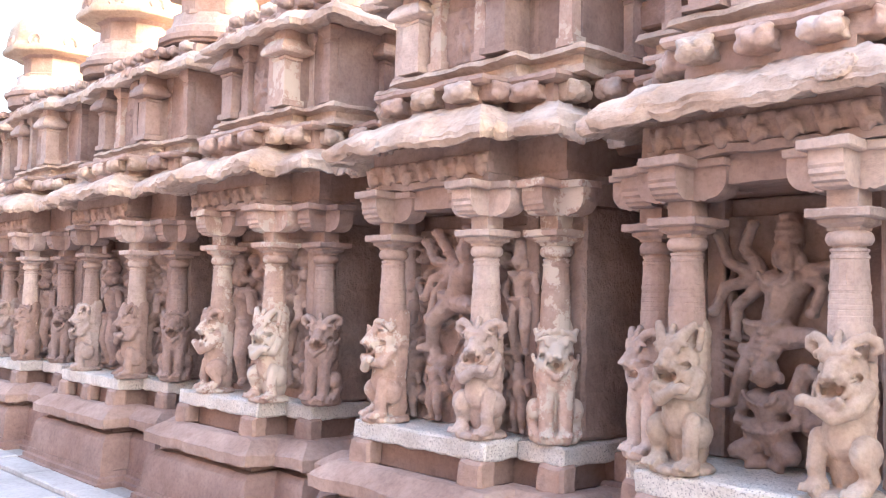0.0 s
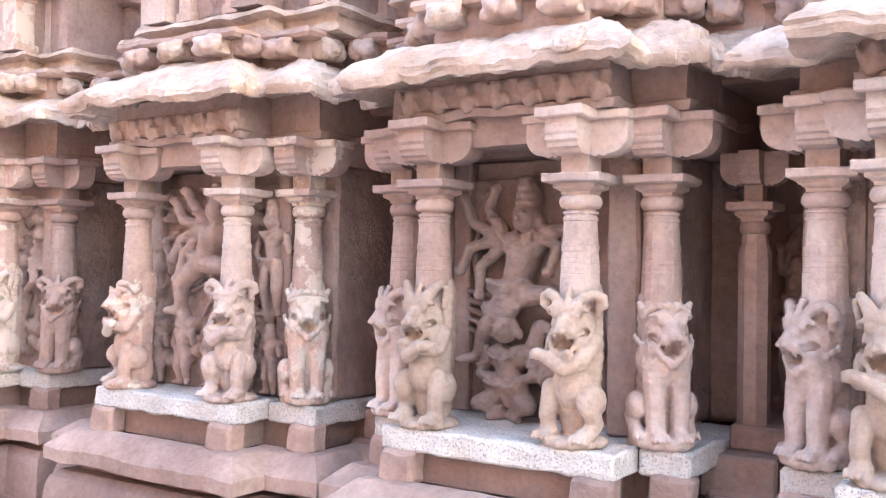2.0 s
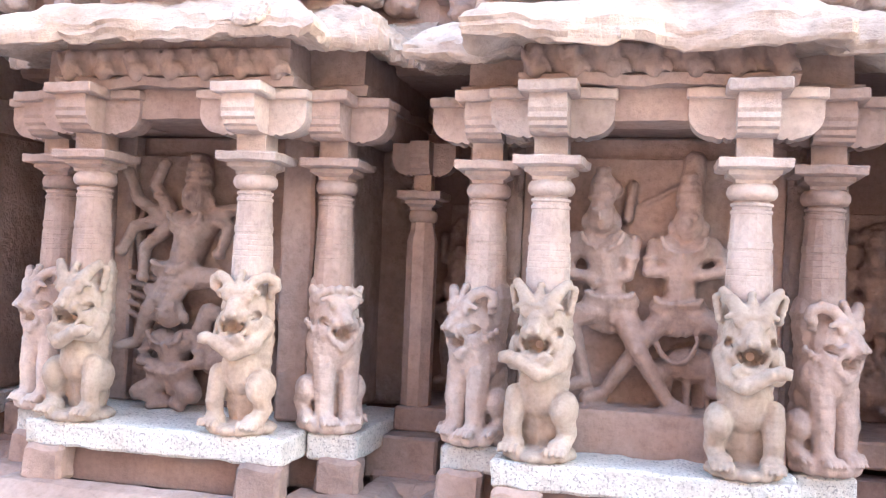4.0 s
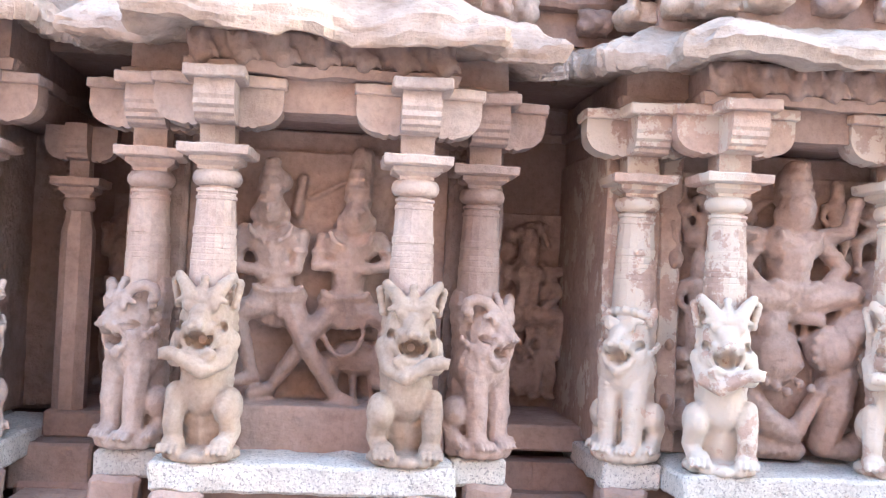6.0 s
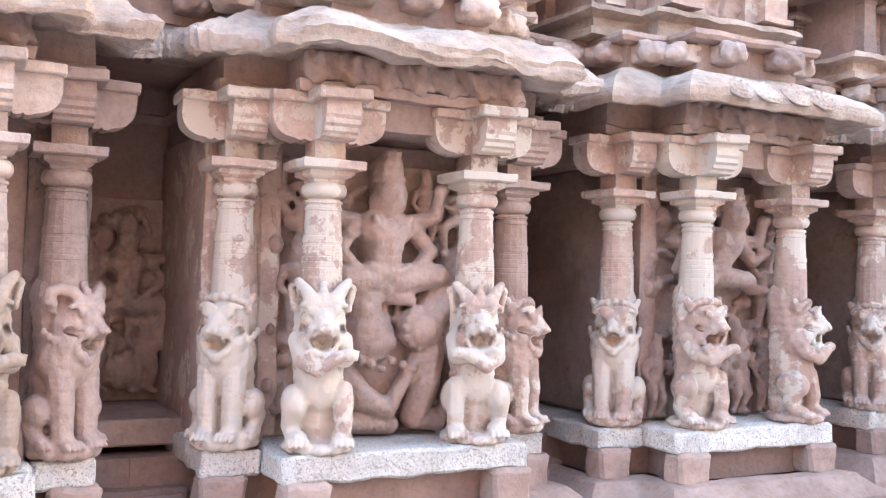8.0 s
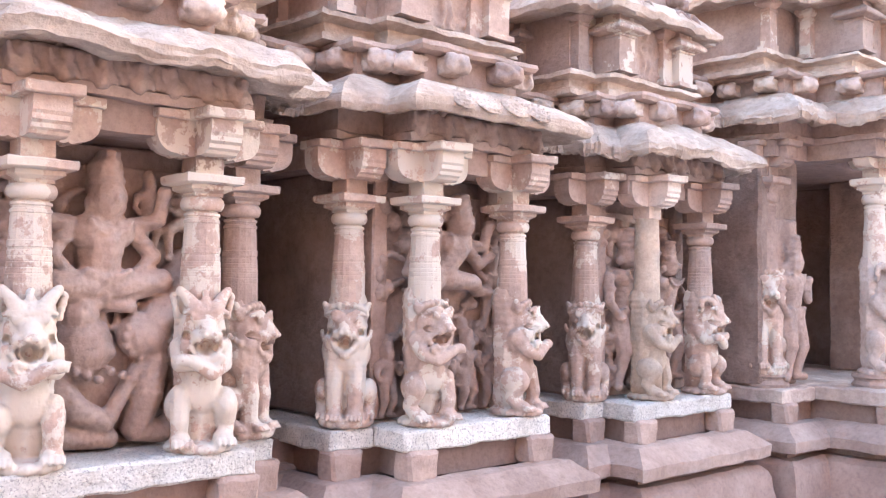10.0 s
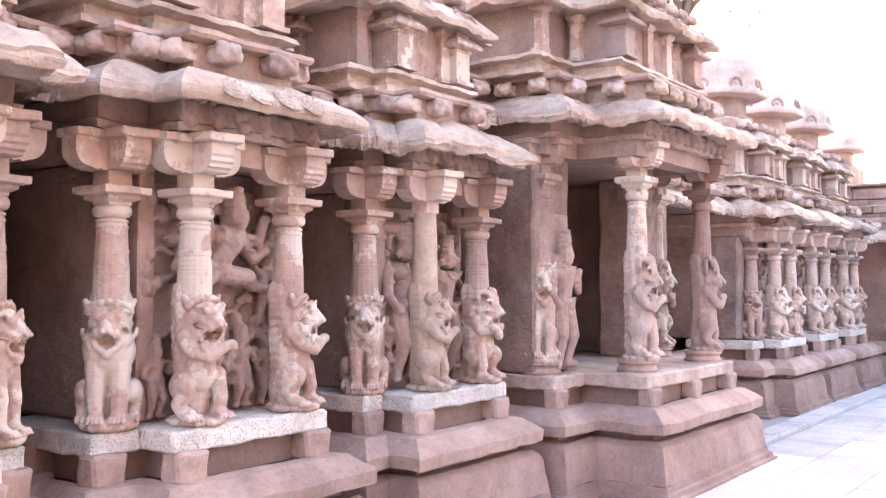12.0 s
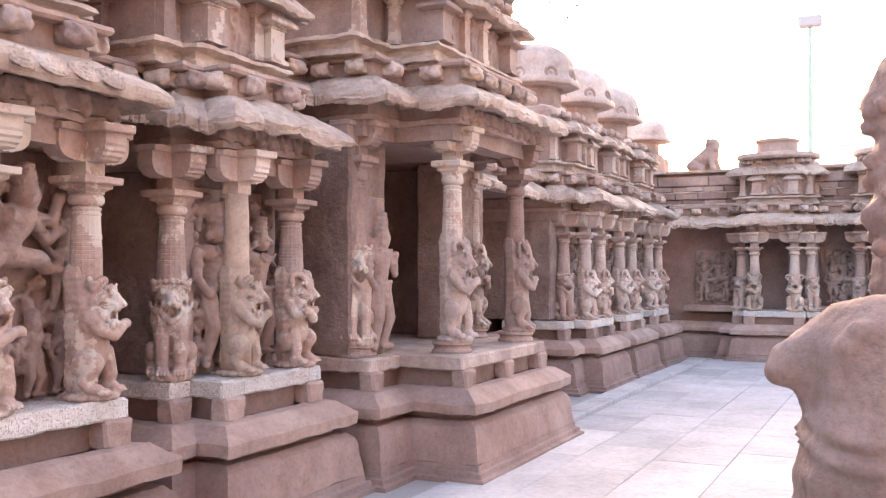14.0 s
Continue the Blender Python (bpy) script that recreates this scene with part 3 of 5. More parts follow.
        for q, b in ((-0.40, 0.06), (0.37, -0.05)):
            pts = [(q + b * math.sin(3.1 * f), -0.035, 0.45 + 0.68 * f) for f in [k / 12 for k in range(13)]]
            for a, c in zip(pts, pts[1:]):
                limb(bm, a, c, 0.013, 0.013, 2)
        for k in range(12):
            f = k / 11
            limb(bm, (-0.04 + 0.13 * f, -0.01, 1.02 + 0.07 * f), (-0.02 + 0.13 * f, -0.01, 1.03 + 0.07 * f), 0.012, 0.012, 2)
        limb(bm, (-0.095, -0.02, 0.96), (-0.075, -0.02, 1.10), 0.026, 0.024)
        bmesh.ops.create_cube(bm, size=1, matrix=Matrix.Translation((0, -0.06, 0.025 * h)) @ Matrix.Diagonal((w, 0.22, 0.24 * h, 1)))
    elif kind == "enthroned":
        # a seated crowned figure above a tumble of large bodies
        throne = dict(hip=(0.0, 0.70), chest=(0.0, 0.88), head=(0.01, 1.06), legs=[((-0.06, 0.69), (-0.22, 0.70), (-0.02, 0.62)), ((0.06, 0.69), (0.24, 0.72), (0.04, 0.62))],
                      arms=[((-0.13, 0.94), (-0.22, 0.82), (-0.12, 0.72)), ((0.13, 0.94), (0.22, 0.82), (0.14, 0.74)), ((-0.13, 0.95), (-0.26, 0.96), (-0.28, 1.10)), ((0.13, 0.95), (0.24, 0.98), (0.26, 1.10))])
        figure(bm, 0, 0, 1.0, throne, 0.05, 1.15)
        string(bm, [(0.01, -0.07, 1.12), (0.01, -0.05, 1.20)], 0.065, 0.05)
        ball(bm, (0.0, -0.05, 0.62), (0.21, 0.07, 0.035))
        string(bm, [(0.44, -0.04, 0.76), (0.34, -0.07, 0.64), (0.24, -0.08, 0.54)], 0.115, 0.10)
        ball(bm, (0.17, -0.12, 0.48), (0.105, 0.075, 0.10), 14)
        for k in range(14):
            a = math.pi * 2 * k / 14
            ball(bm, (0.17 + 0.095 * math.cos(a), -0.15, 0.48 + 0.092 * math.sin(a)), 0.016, 8)
        ball(bm, (-0.07, -0.08, 0.44), (0.13, 0.095, 0.14), 14)
        ball(bm, (-0.09, -0.09, 0.57), (0.085, 0.07, 0.08))
        ball(bm, (0.04, -0.01, 0.32), (0.40, 0.065, 0.30), 16)
        for k in range(9):
            a = 0.5 + 0.26 * k
            string(bm, [(0.02 + 0.20 * math.cos(a), -0.09, 0.36 + 0.16 * math.sin(a)), (0.02 + 0.26 * math.cos(a), -0.07, 0.36 + 0.22 * math.sin(a))], 0.020, 0.014)
        for k in range(7):
            ball(bm, (-0.13 + 0.05 * k, -0.15, 0.34 - 0.018 * (k % 3)), (0.020, 0.018, 0.020), 8)
        ball(bm, (0.0, -0.13, 0.42), (0.045, 0.04, 0.045))
        string(bm, [(0.22, -0.09, 0.38), (0.20, -0.11, 0.24), (0.17, -0.09, 0.09)], 0.085, 0.062)
        string(bm, [(0.17, -0.09, 0.08), (0.28, -0.10, 0.06), (0.36, -0.09, 0.13)], 0.058, 0.040)
        string(bm, [(-0.08, -0.07, 0.06), (0.04, -0.11, 0.14), (0.14, -0.13, 0.34)], 0.042, 0.030)
        string(bm, [(-0.18, -0.06, 0.30), (-0.10, -0.11, 0.18), (0.02, -0.10, 0.12)], 0.070, 0.050)
        string(bm, [(-0.40, -0.05, 0.16), (-0.20, -0.08, 0.07), (0.05, -0.08, 0.05)], 0.060, 0.050)
        string(bm, [(0.36, -0.06, 0.16), (0.37, -0.08, 0.28), (0.35, -0.07, 0.36)], 0.040, 0.032)
        for k in range(4):
            limb(bm, (0.32 + 0.022 * k, -0.09, 0.36), (0.30 + 0.030 * k, -0.08, 0.44), 0.011, 0.008)
        figure(bm, -0.36, 0.40, 0.44, STAND, 0.02, 1.3)
        figure(bm, -0.34, 0.86, 0.32, STAND, 0.03, 1.3)
        figure(bm, 0.24, 0.84, 0.34, STAND, 0.03, 1.3)
        figure(bm, 0.40, 0.80, 0.38, LUNGE, 0.04, 1.3)
    elif kind == "group":
        figure(bm, 0.0, 0.30 * h, 0.66 * h, DANCE, 0.03, 1.3)
        for k in range(5):
            figure(bm, (-0.40 + 0.2 * k) * w, 0.02 * h, (0.30 + 0.04 * (k % 2)) * h, STAND, 0.035, 1.4)
        figure(bm, 0.40 * w, 0.38 * h, 0.5 * h, STAND, 0.02)
        for k in range(10):
            ball(bm, (rnd.uniform(-0.45, 0.45) * w, -0.02, rnd.uniform(0.3, 0.95) * h), (0.035, 0.04, 0.05))
    elif kind == "panel":
        figure(bm, -0.26 * w, 0.06 * h, 0.66 * h, STAND, 0.02, 1.3)
        figure(bm, 0.30 * w, 0.05 * h, 0.45 * h, STAND, 0.02, 1.3)
        figure(bm, 0.10 * w, 0.38 * h, 0.62 * h, SEATED, 0.02, 1.4)
        ball(bm, (0.10 * w, -0.02, 0.14 * h), (0.22 * w, 0.05, 0.08 * h))
        for k in range(14):
            ball(bm, (rnd.uniform(-0.42, 0.42) * w, 0.0, rnd.uniform(0.1, 0.95) * h), (0.05, 0.05, 0.06))
    else:
        figure(bm, -0.24 * w, 0.05 * h, 0.80 * h, STAND, 0.02, 0.95)
        figure(bm, 0.25 * w, 0.08 * h, 0.72 * h, dict(STAND, arms=[((-0.15, 0.75), (-0.26, 0.8), (-0.2, 0.98)), ((0.15, 0.75), (0.25, 0.58), (0.12, 0.48))]), 0.02, 0.90)
        figure(bm, 0.02 * w, 0.02 * h, 0.40 * h, STAND, 0.04)
        for k in range(10):
            ball(bm, (rnd.uniform(-0.45, 0.45) * w, -0.01, rnd.uniform(0.5, 0.95) * h), (0.04, 0.04, 0.05))
    many = {"hunt": 0, "dance": 0, "enthroned": 22, "group": 40, "panel": 60}.get(kind, 44)
    for k in range(int(many * max(w, 0.45))):
        x, z, a = rnd.uniform(-0.46, 0.46) * w, rnd.uniform(0.06, 0.95) * h, rnd.uniform(0, 6.28)
        r = rnd.uniform(0.014, 0.026)
        ball(bm, (x, -0.02, z), (r * 1.7, 0.045, r * 2.1), 8)
        for j in range(rnd.choice((2, 3, 4))):
            a += rnd.uniform(-0.9, 0.9)
            x2, z2 = x + 0.055 * math.cos(a), z + 0.055 * math.sin(a)
            if abs(x2) < 0.49 * w and 0.02 * h < z2 < 0.98 * h:
                limb(bm, (x, -0.018, z), (x2, -0.026, z2), r, r * 0.85, 3)
            x, z = x2, z2
    for v in bm.verts:
        if v.co.y < -0.011:
            v.co.y *= 1.6
    return fused(bm, 0.0095, "relief", mat, amp=0.0035, scale=26 + seed, smooth_rounds=1)


LIONS = {
    "A": lion_rearing(CREAM, 0), "A2": lion_rearing(CREAM, 5, "ears", -1), "C": lion_rearing(CREAM, 9, "curl", 1, 6), "CT": lion_rearing(SAND, 9, "curl", -1, 14),
    "M": lion_rearing(LIMED, 7, "mane", -1, 10), "B": lion_seated(SAND, 1), "BTL": lion_seated(SAND_PALE, 2, "curl", -12), "BTR": lion_seated(SAND, 3, "curl", 12),
}
for key, (src, mat) in {"AS": ("CT", SAND_PALE), "AL": ("A2", LIMED), "CL": ("A", LIMED), "ML": ("M", LIMED_SOME), "BL": ("B", LIMED), "BC": ("B", LIMED_SOME), "AC": ("C", LIMED_SOME), "AN": ("A2", SAND), "BP": ("B", SAND_PALE), "AP": ("M", CREAM)}.items():
    LIONS[key] = with_material(LIONS[src], mat)
ZS, ZAB, ZBR, ZFR, ZCO = 0.92, 2.09, 2.36, 2.50, 2.76   # slab top, abacus top, bracket top, frieze top, cornice top


def shaft_mesh(mat):
    """A tapering eight-sided shaft with two carved bands, a ribbed band and a neck."""
    prof = [(0.094, 0.40), (0.088, 0.66), (0.086, 0.715)]
    for k in range(5):
        z = 0.72 + 0.022 * k
        prof += [(0.0865 - 0.001 * k, z), (0.0865 - 0.001 * k, z + 0.015), (0.084 - 0.001 * k, z + 0.018)]
    prof += [(0.080, 0.835), (0.083, 0.838), (0.083, 0.862), (0.079, 0.865), (0.074, 0.965), (0.078, 0.969), (0.078, 0.980), (0.072, 0.984), (0.072, 0.994), (0.078, 0.998), (0.078, 1.008), (0.066, 1.012), (0.066, 1.03)]
    return mesh_from(rough_up(lathe(prof, 16), 0.0022, 20), "shaft", mat)


def ring_mesh(mat):
    prof = [(0.062, 0), (0.082, 0.004), (0.092, 0.018), (0.094, 0.032), (0.090, 0.048), (0.080, 0.060), (0.062, 0.064)]
    return mesh_from(rough_up(lathe(prof, 24), 0.002, 16), "ring", mat, True)


def abacus_mesh(mat):
    """A thin square plate over a smaller one, their edges chipped."""
    bm = bmesh.new()
    prof = [(0.064, 0.0), (0.066, 0.014), (0.088, 0.026), (0.094, 0.030), (0.094, 0.048), (0.122, 0.050), (0.132, 0.056), (0.134, 0.084), (0.130, 0.090)]
    rings = []
    for r, z in prof:
        side = [-1.0, -0.6, -0.2, 0.2, 0.6]
        sq = [(q, -1) for q in side] + [(1, q) for q in side] + [(-q, 1) for q in side] + [(-1, -q) for q in side]
        rings.append([bm.verts.new((x * r, y * r, z)) for x, y in sq])
    for a, b in zip(rings, rings[1:]):
        for k in range(20):
            bm.faces.new((a[k], a[(k + 1) % 20], b[(k + 1) % 20], b[k]))
    bm.faces.new(rings[0][::-1])
    bm.faces.new(rings[-1])
    rough_up(bm, 0.004, 14)
    return mesh_from(bm, "abacus", mat)


def corbel(length, w, h, waves=0):
    """A bracket arm along -y: upright end, a short rounded nose with cut grooves, and a flat or scalloped underside."""
    nose = 0.38 * length
    side = [(0.0, 0.0)]
    for k in range(waves):
        y0 = -(length - nose) * k / waves
        y1 = -(length - nose) * (k + 1) / waves
        side += [(y0 * 0.8 + y1 * 0.2, -0.007), (y0 * 0.4 + y1 * 0.6, -0.008), (y1, 0.0)]
    if not waves:
        side.append((-(length - nose), 0.0))
    for k in range(1, 9):
        a = math.pi / 2 * k / 8
        g = 0.007 if k in (3, 5, 7) and not waves else 0.0
        side.append((-(length - nose) - nose * math.sin(a) + g, 0.58 * h * (1 - math.cos(a)) + g * 0.5))
    side += [(-length, h), (0, h)]
    bm = bmesh.new()
    cols = [[bm.verts.new((w * f, y, z)) for y, z in side] for f in (-0.5, -0.17, 0.17, 0.5)]
    for l, r in zip(cols, cols[1:]):
        for k in range(len(side)):
            j = (k + 1) % len(side)
            bm.faces.new((l[k], l[j], r[j], r[k]))
    bm.faces.new(cols[0][::-1])
    bm.faces.new(cols[-1])
    return bm


def bracket_mesh(mat):
    """The cross-shaped bracket over a pillar: square neck, arms to the front, the back and both sides."""
    bm = bmesh.new()
    for turn, length, w, waves in ((0, 0.21, 0.146, 0), (90, 0.24, 0.125, 4), (-90, 0.24, 0.125, 4), (180, 0.18, 0.13, 0)):
        arm = corbel(length, w, 0.152 - (0.002 if waves else 0.0), waves)
        arm.transform(Matrix.Translation((0, 0, 0.002 if waves else 0.0)) @ Matrix.Rotation(radians(turn), 4, "Z"))
        tmp = bpy.data.meshes.new("tmp")
        arm.to_mesh(tmp)
        arm.free()
        bm.from_mesh(tmp)
        bpy.data.meshes.remove(tmp)
    bmesh.ops.create_cube(bm, size=1, matrix=Matrix.Translation((0, 0, -0.03)) @ Matrix.Diagonal((0.128, 0.128, 0.10, 1)))
    rough_up(bm, 0.004, 9)
    return mesh_from(bm, "bracket", mat)


def plate_mesh(mat):
    bm = block(0.225, 0.29, 0.045, 0.045, 0.006, 9, 3, 0.006)
    return mesh_from(bm, "plate", mat)


CAPS = {}
for key, m in (("sand", SAND), ("pale", SAND_PALE), ("lime", LIMED), ("some", LIMED_SOME), ("dark", SAND_DARK)):
    CAPS[key] = dict(shaft=shaft_mesh(m), ring=ring_mesh(m), abacus=abacus_mesh(m), bracket=bracket_mesh(m), plate=plate_mesh(m))
PLAIN_SHAFT = mesh_from(rough_up(lathe([(0.10, 0.0), (0.10, 0.5), (0.085, 0.7), (0.08, 1.02), (0.075, 1.17)], 16), 0.003, 8), "shaft", CREAM, True)


def pillar(parent, x, y, z, lion, stone_key, top=ZAB, turn=0.0, plain_shaft=False, facing=0.0):
    """A pillar with a lion at its foot, under a shrine: shaft with lion, ring and abacus; then its bracket with plate."""
    c = CAPS[stone_key]
    k = (top - z) / 1.17
    m = Matrix.Translation((x, y, z)) @ Matrix.Rotation(radians(turn), 4, "Z") @ Matrix.Diagonal((1, 1, k, 1))
    sh = part("pillar", PLAIN_SHAFT if plain_shaft else c["shaft"], None, parent, "carved stone pillar rising from a lion", m)
    part("lion", LIONS[lion], None, sh, "weathered stone lion", Matrix.Rotation(radians(facing), 4, "Z"))
    if not plain_shaft:
        part("ring", c["ring"], None, sh, "", (0, 0, 1.018))
        part("abacus", c["abacus"], None, sh, "", (0, 0, 1.08))
    br = part("bracket", c["bracket"], None, parent, "", (x, y, top + 0.078))
    part("plate", c["plate"], None, br, "", (0, -0.10, 0.148))
    for s in (-1, 1):
        part("plate", c["plate"], None, br, "", Matrix.Translation((s * 0.15, 0.0, 0.146)) @ Matrix.Rotation(radians(90), 4, "Z") @ Matrix.Diagonal((0.8, 0.7, 0.9, 1)))
    return sh


FRIEZE_BLOCK = mesh_from(rocky(block(0.19, 0.13, 0.15, 0.025, 0.016, 10, 5, 0.018), 0.45), "frieze_block", SAND, True)


def beam_end(seed, mat, k=1.0):
    """A projecting beam end carved as a worn lobed head, under the ledge of a roof course."""
    bm = bmesh.new()
    rnd = random.Random(seed)
    bmesh.ops.create_cube(bm, size=1, matrix=Matrix.Translation((0, 0.0, 0.055)) @ Matrix.Diagonal((0.14, 0.14, 0.10, 1)))
    for s in (-1, 1):
        ball(bm, (s * 0.045, -0.055, 0.040 + rnd.uniform(-0.01, 0.01)), (0.045, 0.045, 0.042))
        ball(bm, (s * rnd.uniform(0.025, 0.045), -0.085, 0.078), (0.026, 0.022, 0.024), 8)
    ball(bm, (rnd.uniform(-0.02, 0.02), -0.080, 0.050), (0.035, 0.040, 0.036))
    limb(bm, (-0.07, -0.05, 0.098), (0.07, -0.05, 0.098), 0.022, 0.022)
    bm.transform(Matrix.Diagonal((k, k, k, 1)))
    return fused(bm, 0.011, "roof_block", mat, 0.008, 16 + seed, 1)


ROOF_BLOCKS = [beam_end(11 + k, m) for k, m in enumerate((SAND_PALE, CORNICE, SAND, SAND, SAND_PALE))]
UP_BLOCKS = [beam_end(21 + k, m, 0.75) for k, m in enumerate((SAND_PALE, SAND))]


def small_pilaster_mesh(mat, broad):
    """An upper-storey post: broad with a flared eave, or slim with a small square cap."""
    bm = bmesh.new()
    if broad:
        prof = [(0.105, 0.0), (0.105, 0.03), (0.082, 0.036), (0.080, 0.235), (0.092, 0.240), (0.092, 0.252), (0.080, 0.256), (0.150, 0.268), (0.158, 0.276), (0.156, 0.292), (0.110, 0.335), (0.080, 0.350), (0.075, 0.40)]
    else:
        prof = [(0.062, 0.0), (0.062, 0.04), (0.050, 0.045), (0.046, 0.30), (0.056, 0.305), (0.056, 0.32), (0.046, 0.325), (0.074, 0.355), (0.078, 0.362), (0.078, 0.385), (0.06, 0.40)]
    rings = [[bm.verts.new((sx * r, sy * r * 0.9, z)) for sx, sy in ((-1, -1), (1, -1), (1, 1), (-1, 1))] for r, z in prof]
    for a, b in zip(rings, rings[1:]):
        for k in range(4):
            bm.faces.new((a[k], a[(k + 1) % 4], b[(k + 1) % 4], b[k]))
    bm.faces.new(rings[0][::-1])
    bm.faces.new(rings[-1])
    bmesh.ops.subdivide_edges(bm, edges=bm.edges[:], cuts=1, use_grid_fill=True)
    rough_up(bm, 0.006, 12)
    return mesh_from(bm, "pilaster", mat)


UP_PIL = [small_pilaster_mesh(m, False) for m in (SAND_PALE, LIMED_SOME, SAND)]
UP_POST = [small_pilaster_mesh(m, True) for m in (SAND_PALE, LIMED_SOME, SAND)]


def kudu_mesh(mat):
    """The small horseshoe-arch ornament on a cornice."""
    bm = bmesh.new()
    for k in range(13):
        a = math.pi * (-0.12 + 1.24 * k / 12)
        ball(bm, (0.055 * math.cos(a), 0, 0.05 + 0.06 * math.sin(a)), (0.016, 0.03, 0.016), 8)
    ball(bm, (0, 0.01, 0.05), (0.03, 0.02, 0.035))
    limb(bm, (0, 0, 0.115), (0, 0.02, 0.15), 0.018, 0.01)
    return fused(bm, 0.008, "horseshoe_ornament", mat, 0.003, 40)


KUDU = kudu_mesh(SAND)

# a spiral medallion for the carved cornices
bm = bmesh.new()
for k in range(34):
    a, r = 0.42 * k, 0.010 + 0.0018 * k
    ball(bm, (r * math.cos(a), 0, r * math.sin(a)), (0.009, 0.022, 0.009), 8)
ball(bm, (0, 0.004, 0), (0.072, 0.014, 0.072))
SCROLL = fused(bm, 0.006, "scroll", CORNICE, 0.002, 50, 1)


def dome_mesh(mat):
    prof = [(0.56, 0.0), (0.645, 0.02), (0.65, 0.07), (0.60, 0.15), (0.585, 0.26), (0.56, 0.38), (0.48, 0.50), (0.32, 0.59), (0.14, 0.64), (0.02, 0.65)]
    bm = lathe(prof, 8)
    bmesh.ops.subdivide_edges(bm, edges=bm.edges[:], cuts=2, use_grid_fill=True)
    rough_up(bm, 0.018, 3.5)
    return mesh_from(bm, "dome", mat, True)


DOMES = [dome_mesh(m) for m in (OCHRE, SAND_PALE)]
NECK = mesh_from(rough_up(lathe([(0.46, 0.0), (0.46, 0.04), (0.38, 0.06), (0.38, 0.26), (0.44, 0.30), (0.48, 0.32)], 8), 0.006, 6), "neck", SAND)


def face_of(ob, x, z, reach=0.035):
    """How far forward the front of a worn moulding stands near x and z."""
    near = [v.co.y for v in ob.data.vertices if abs(v.co.x - x) < reach and abs(v.co.z - z) < reach]
    return sorted(near)[len(near) // 3] if near else None


def shrine(x0, xl, xr, x1, F, K, pillars, carving, lo, hi, stone_key="sand", label="", domed=True, seed=1.0, dome=0, R=4.30, back=5.1, lime=False, z_up=0.0, dome_at=(0.0, 0.0), porch=False, c_up=0.0, slab_mat=None, wl=0.03, deep=0.0, jamb=None, u_up=0.0, nd=0.32, scrolls=(), worn=1.0):
    """One shrine of the cloister. x0..x1: its whole width, xl..xr: the part that stands forward to y = F; K: front of the sides;
    lo..hi: the stretch of wall that its mouldings cover; pillars: rows of (x, y, lion, stone, the way it faces in degrees)."""
    t = thing("shrine", label or "pink sandstone cloister shrine with lion pillars and carved relief", "shrine", group="cloister shrines")
    rnd = random.Random(int(seed * 10))
    line = [(lo, R), (x0, R), (x0, K), (xl, K), (xl, F), (xr, F), (xr, K), (x1, K), (x1, R), (hi, R)]
    sb = seed
    # plinth
    part("base_course", sweep(line, [(0.0, 0), (0.30, 0), (0.30, 0.035), (0.27, 0.045), (0.265, 0.08), (0.235, 0.09), (0.23, 0.13), (0.0, 0.14)], 0.10, 0.006, 3, sb), SAND_DARK, t)
    part("plinth_block", rocky(sweep(line, [(0.0, 0.13), (0.22, 0.13), (0.215, 0.18), (0.208, 0.23), (0.20, 0.29), (0.19, 0.36), (0.175, 0.40), (0.13, 0.44), (0.0, 0.445)], 0.035, 0.006, 9, sb + 1, 0.026, 3.0), 0.30), SAND_DARK, t, smooth=True)
    part("plinth_neck", sweep(line, [(0.0, 0.43), (0.06, 0.43), (0.06, 0.52), (0.0, 0.52)], 0.12, 0.004, 3, sb + 2), SAND_DARK, t)
    part("plinth_moulding", rocky(sweep(line, [(0.0, 0.49), (0.16, 0.49), (0.20, 0.50), (0.205, 0.575), (0.19, 0.59), (0.135, 0.63), (0.08, 0.67), (0.0, 0.68)], 0.035, 0.006, 9, sb + 3, 0.026, 3.4), 0.30), SAND, t, smooth=True)
    part("frieze_band", sweep(line, [(-0.25, 0.66), (-0.09, 0.66), (-0.09, 0.82), (-0.25, 0.82)], 0.12, 0.004, 3, sb + 4), SAND_DARK, t)
    spots = [(xl + 0.09, F), (xr - 0.09, F), (x0 + 0.08, K), (x1 - 0.08, K)]
    if xr - xl > 1.3:
        spots.append(((xl + xr) / 2, F))
    for x, y in spots:
        part("frieze_block", FRIEZE_BLOCK, None, t, "", Matrix.Translation((x, y + 0.035, 0.665)) @ Matrix.Rotation(radians(rnd.uniform(-4, 4)), 4, "Z"))
    # slabs
    part("slab", box(xl - 0.01, xr + 0.01, F, back - 0.3, 0.81, ZS, 0.035, 0.011, 0.012, sb, 9), slab_mat or GRANITE, t, "pale stone slab under the pillars")
    for a, b in ((x0, xl - 0.014), (xr + 0.014, x1)):
        if b - a > 0.08:
            part("side_slab", box(a, b, K, back - 0.3, 0.805, ZS - 0.005, 0.035, 0.011, 0.012, sb + 5, 9), slab_mat or GRANITE, t, "grey stone side slab")
    # walls behind the pillars
    side = 0.25
    nl, nr = pillars[0][0] + 0.13, pillars[-1][0] - 0.13
    if len(pillars) == 3:
        nl = xl + 0.05
        nr = x1 - 0.10 if pillars[-1][1] < 3.9 else nr
    if porch:
        nl, nr = xl + (0.10 if z_up else 0.03), xr - 0.30
    part("side_wall", box(x0 + wl, max(nl, x0 + wl + 0.1), K + 0.2, back + 0.02, ZS + 0.002, 2.24 + z_up, 0.05, 0.010, 0.02, sb + 6, 4), jamb or WALL, t)
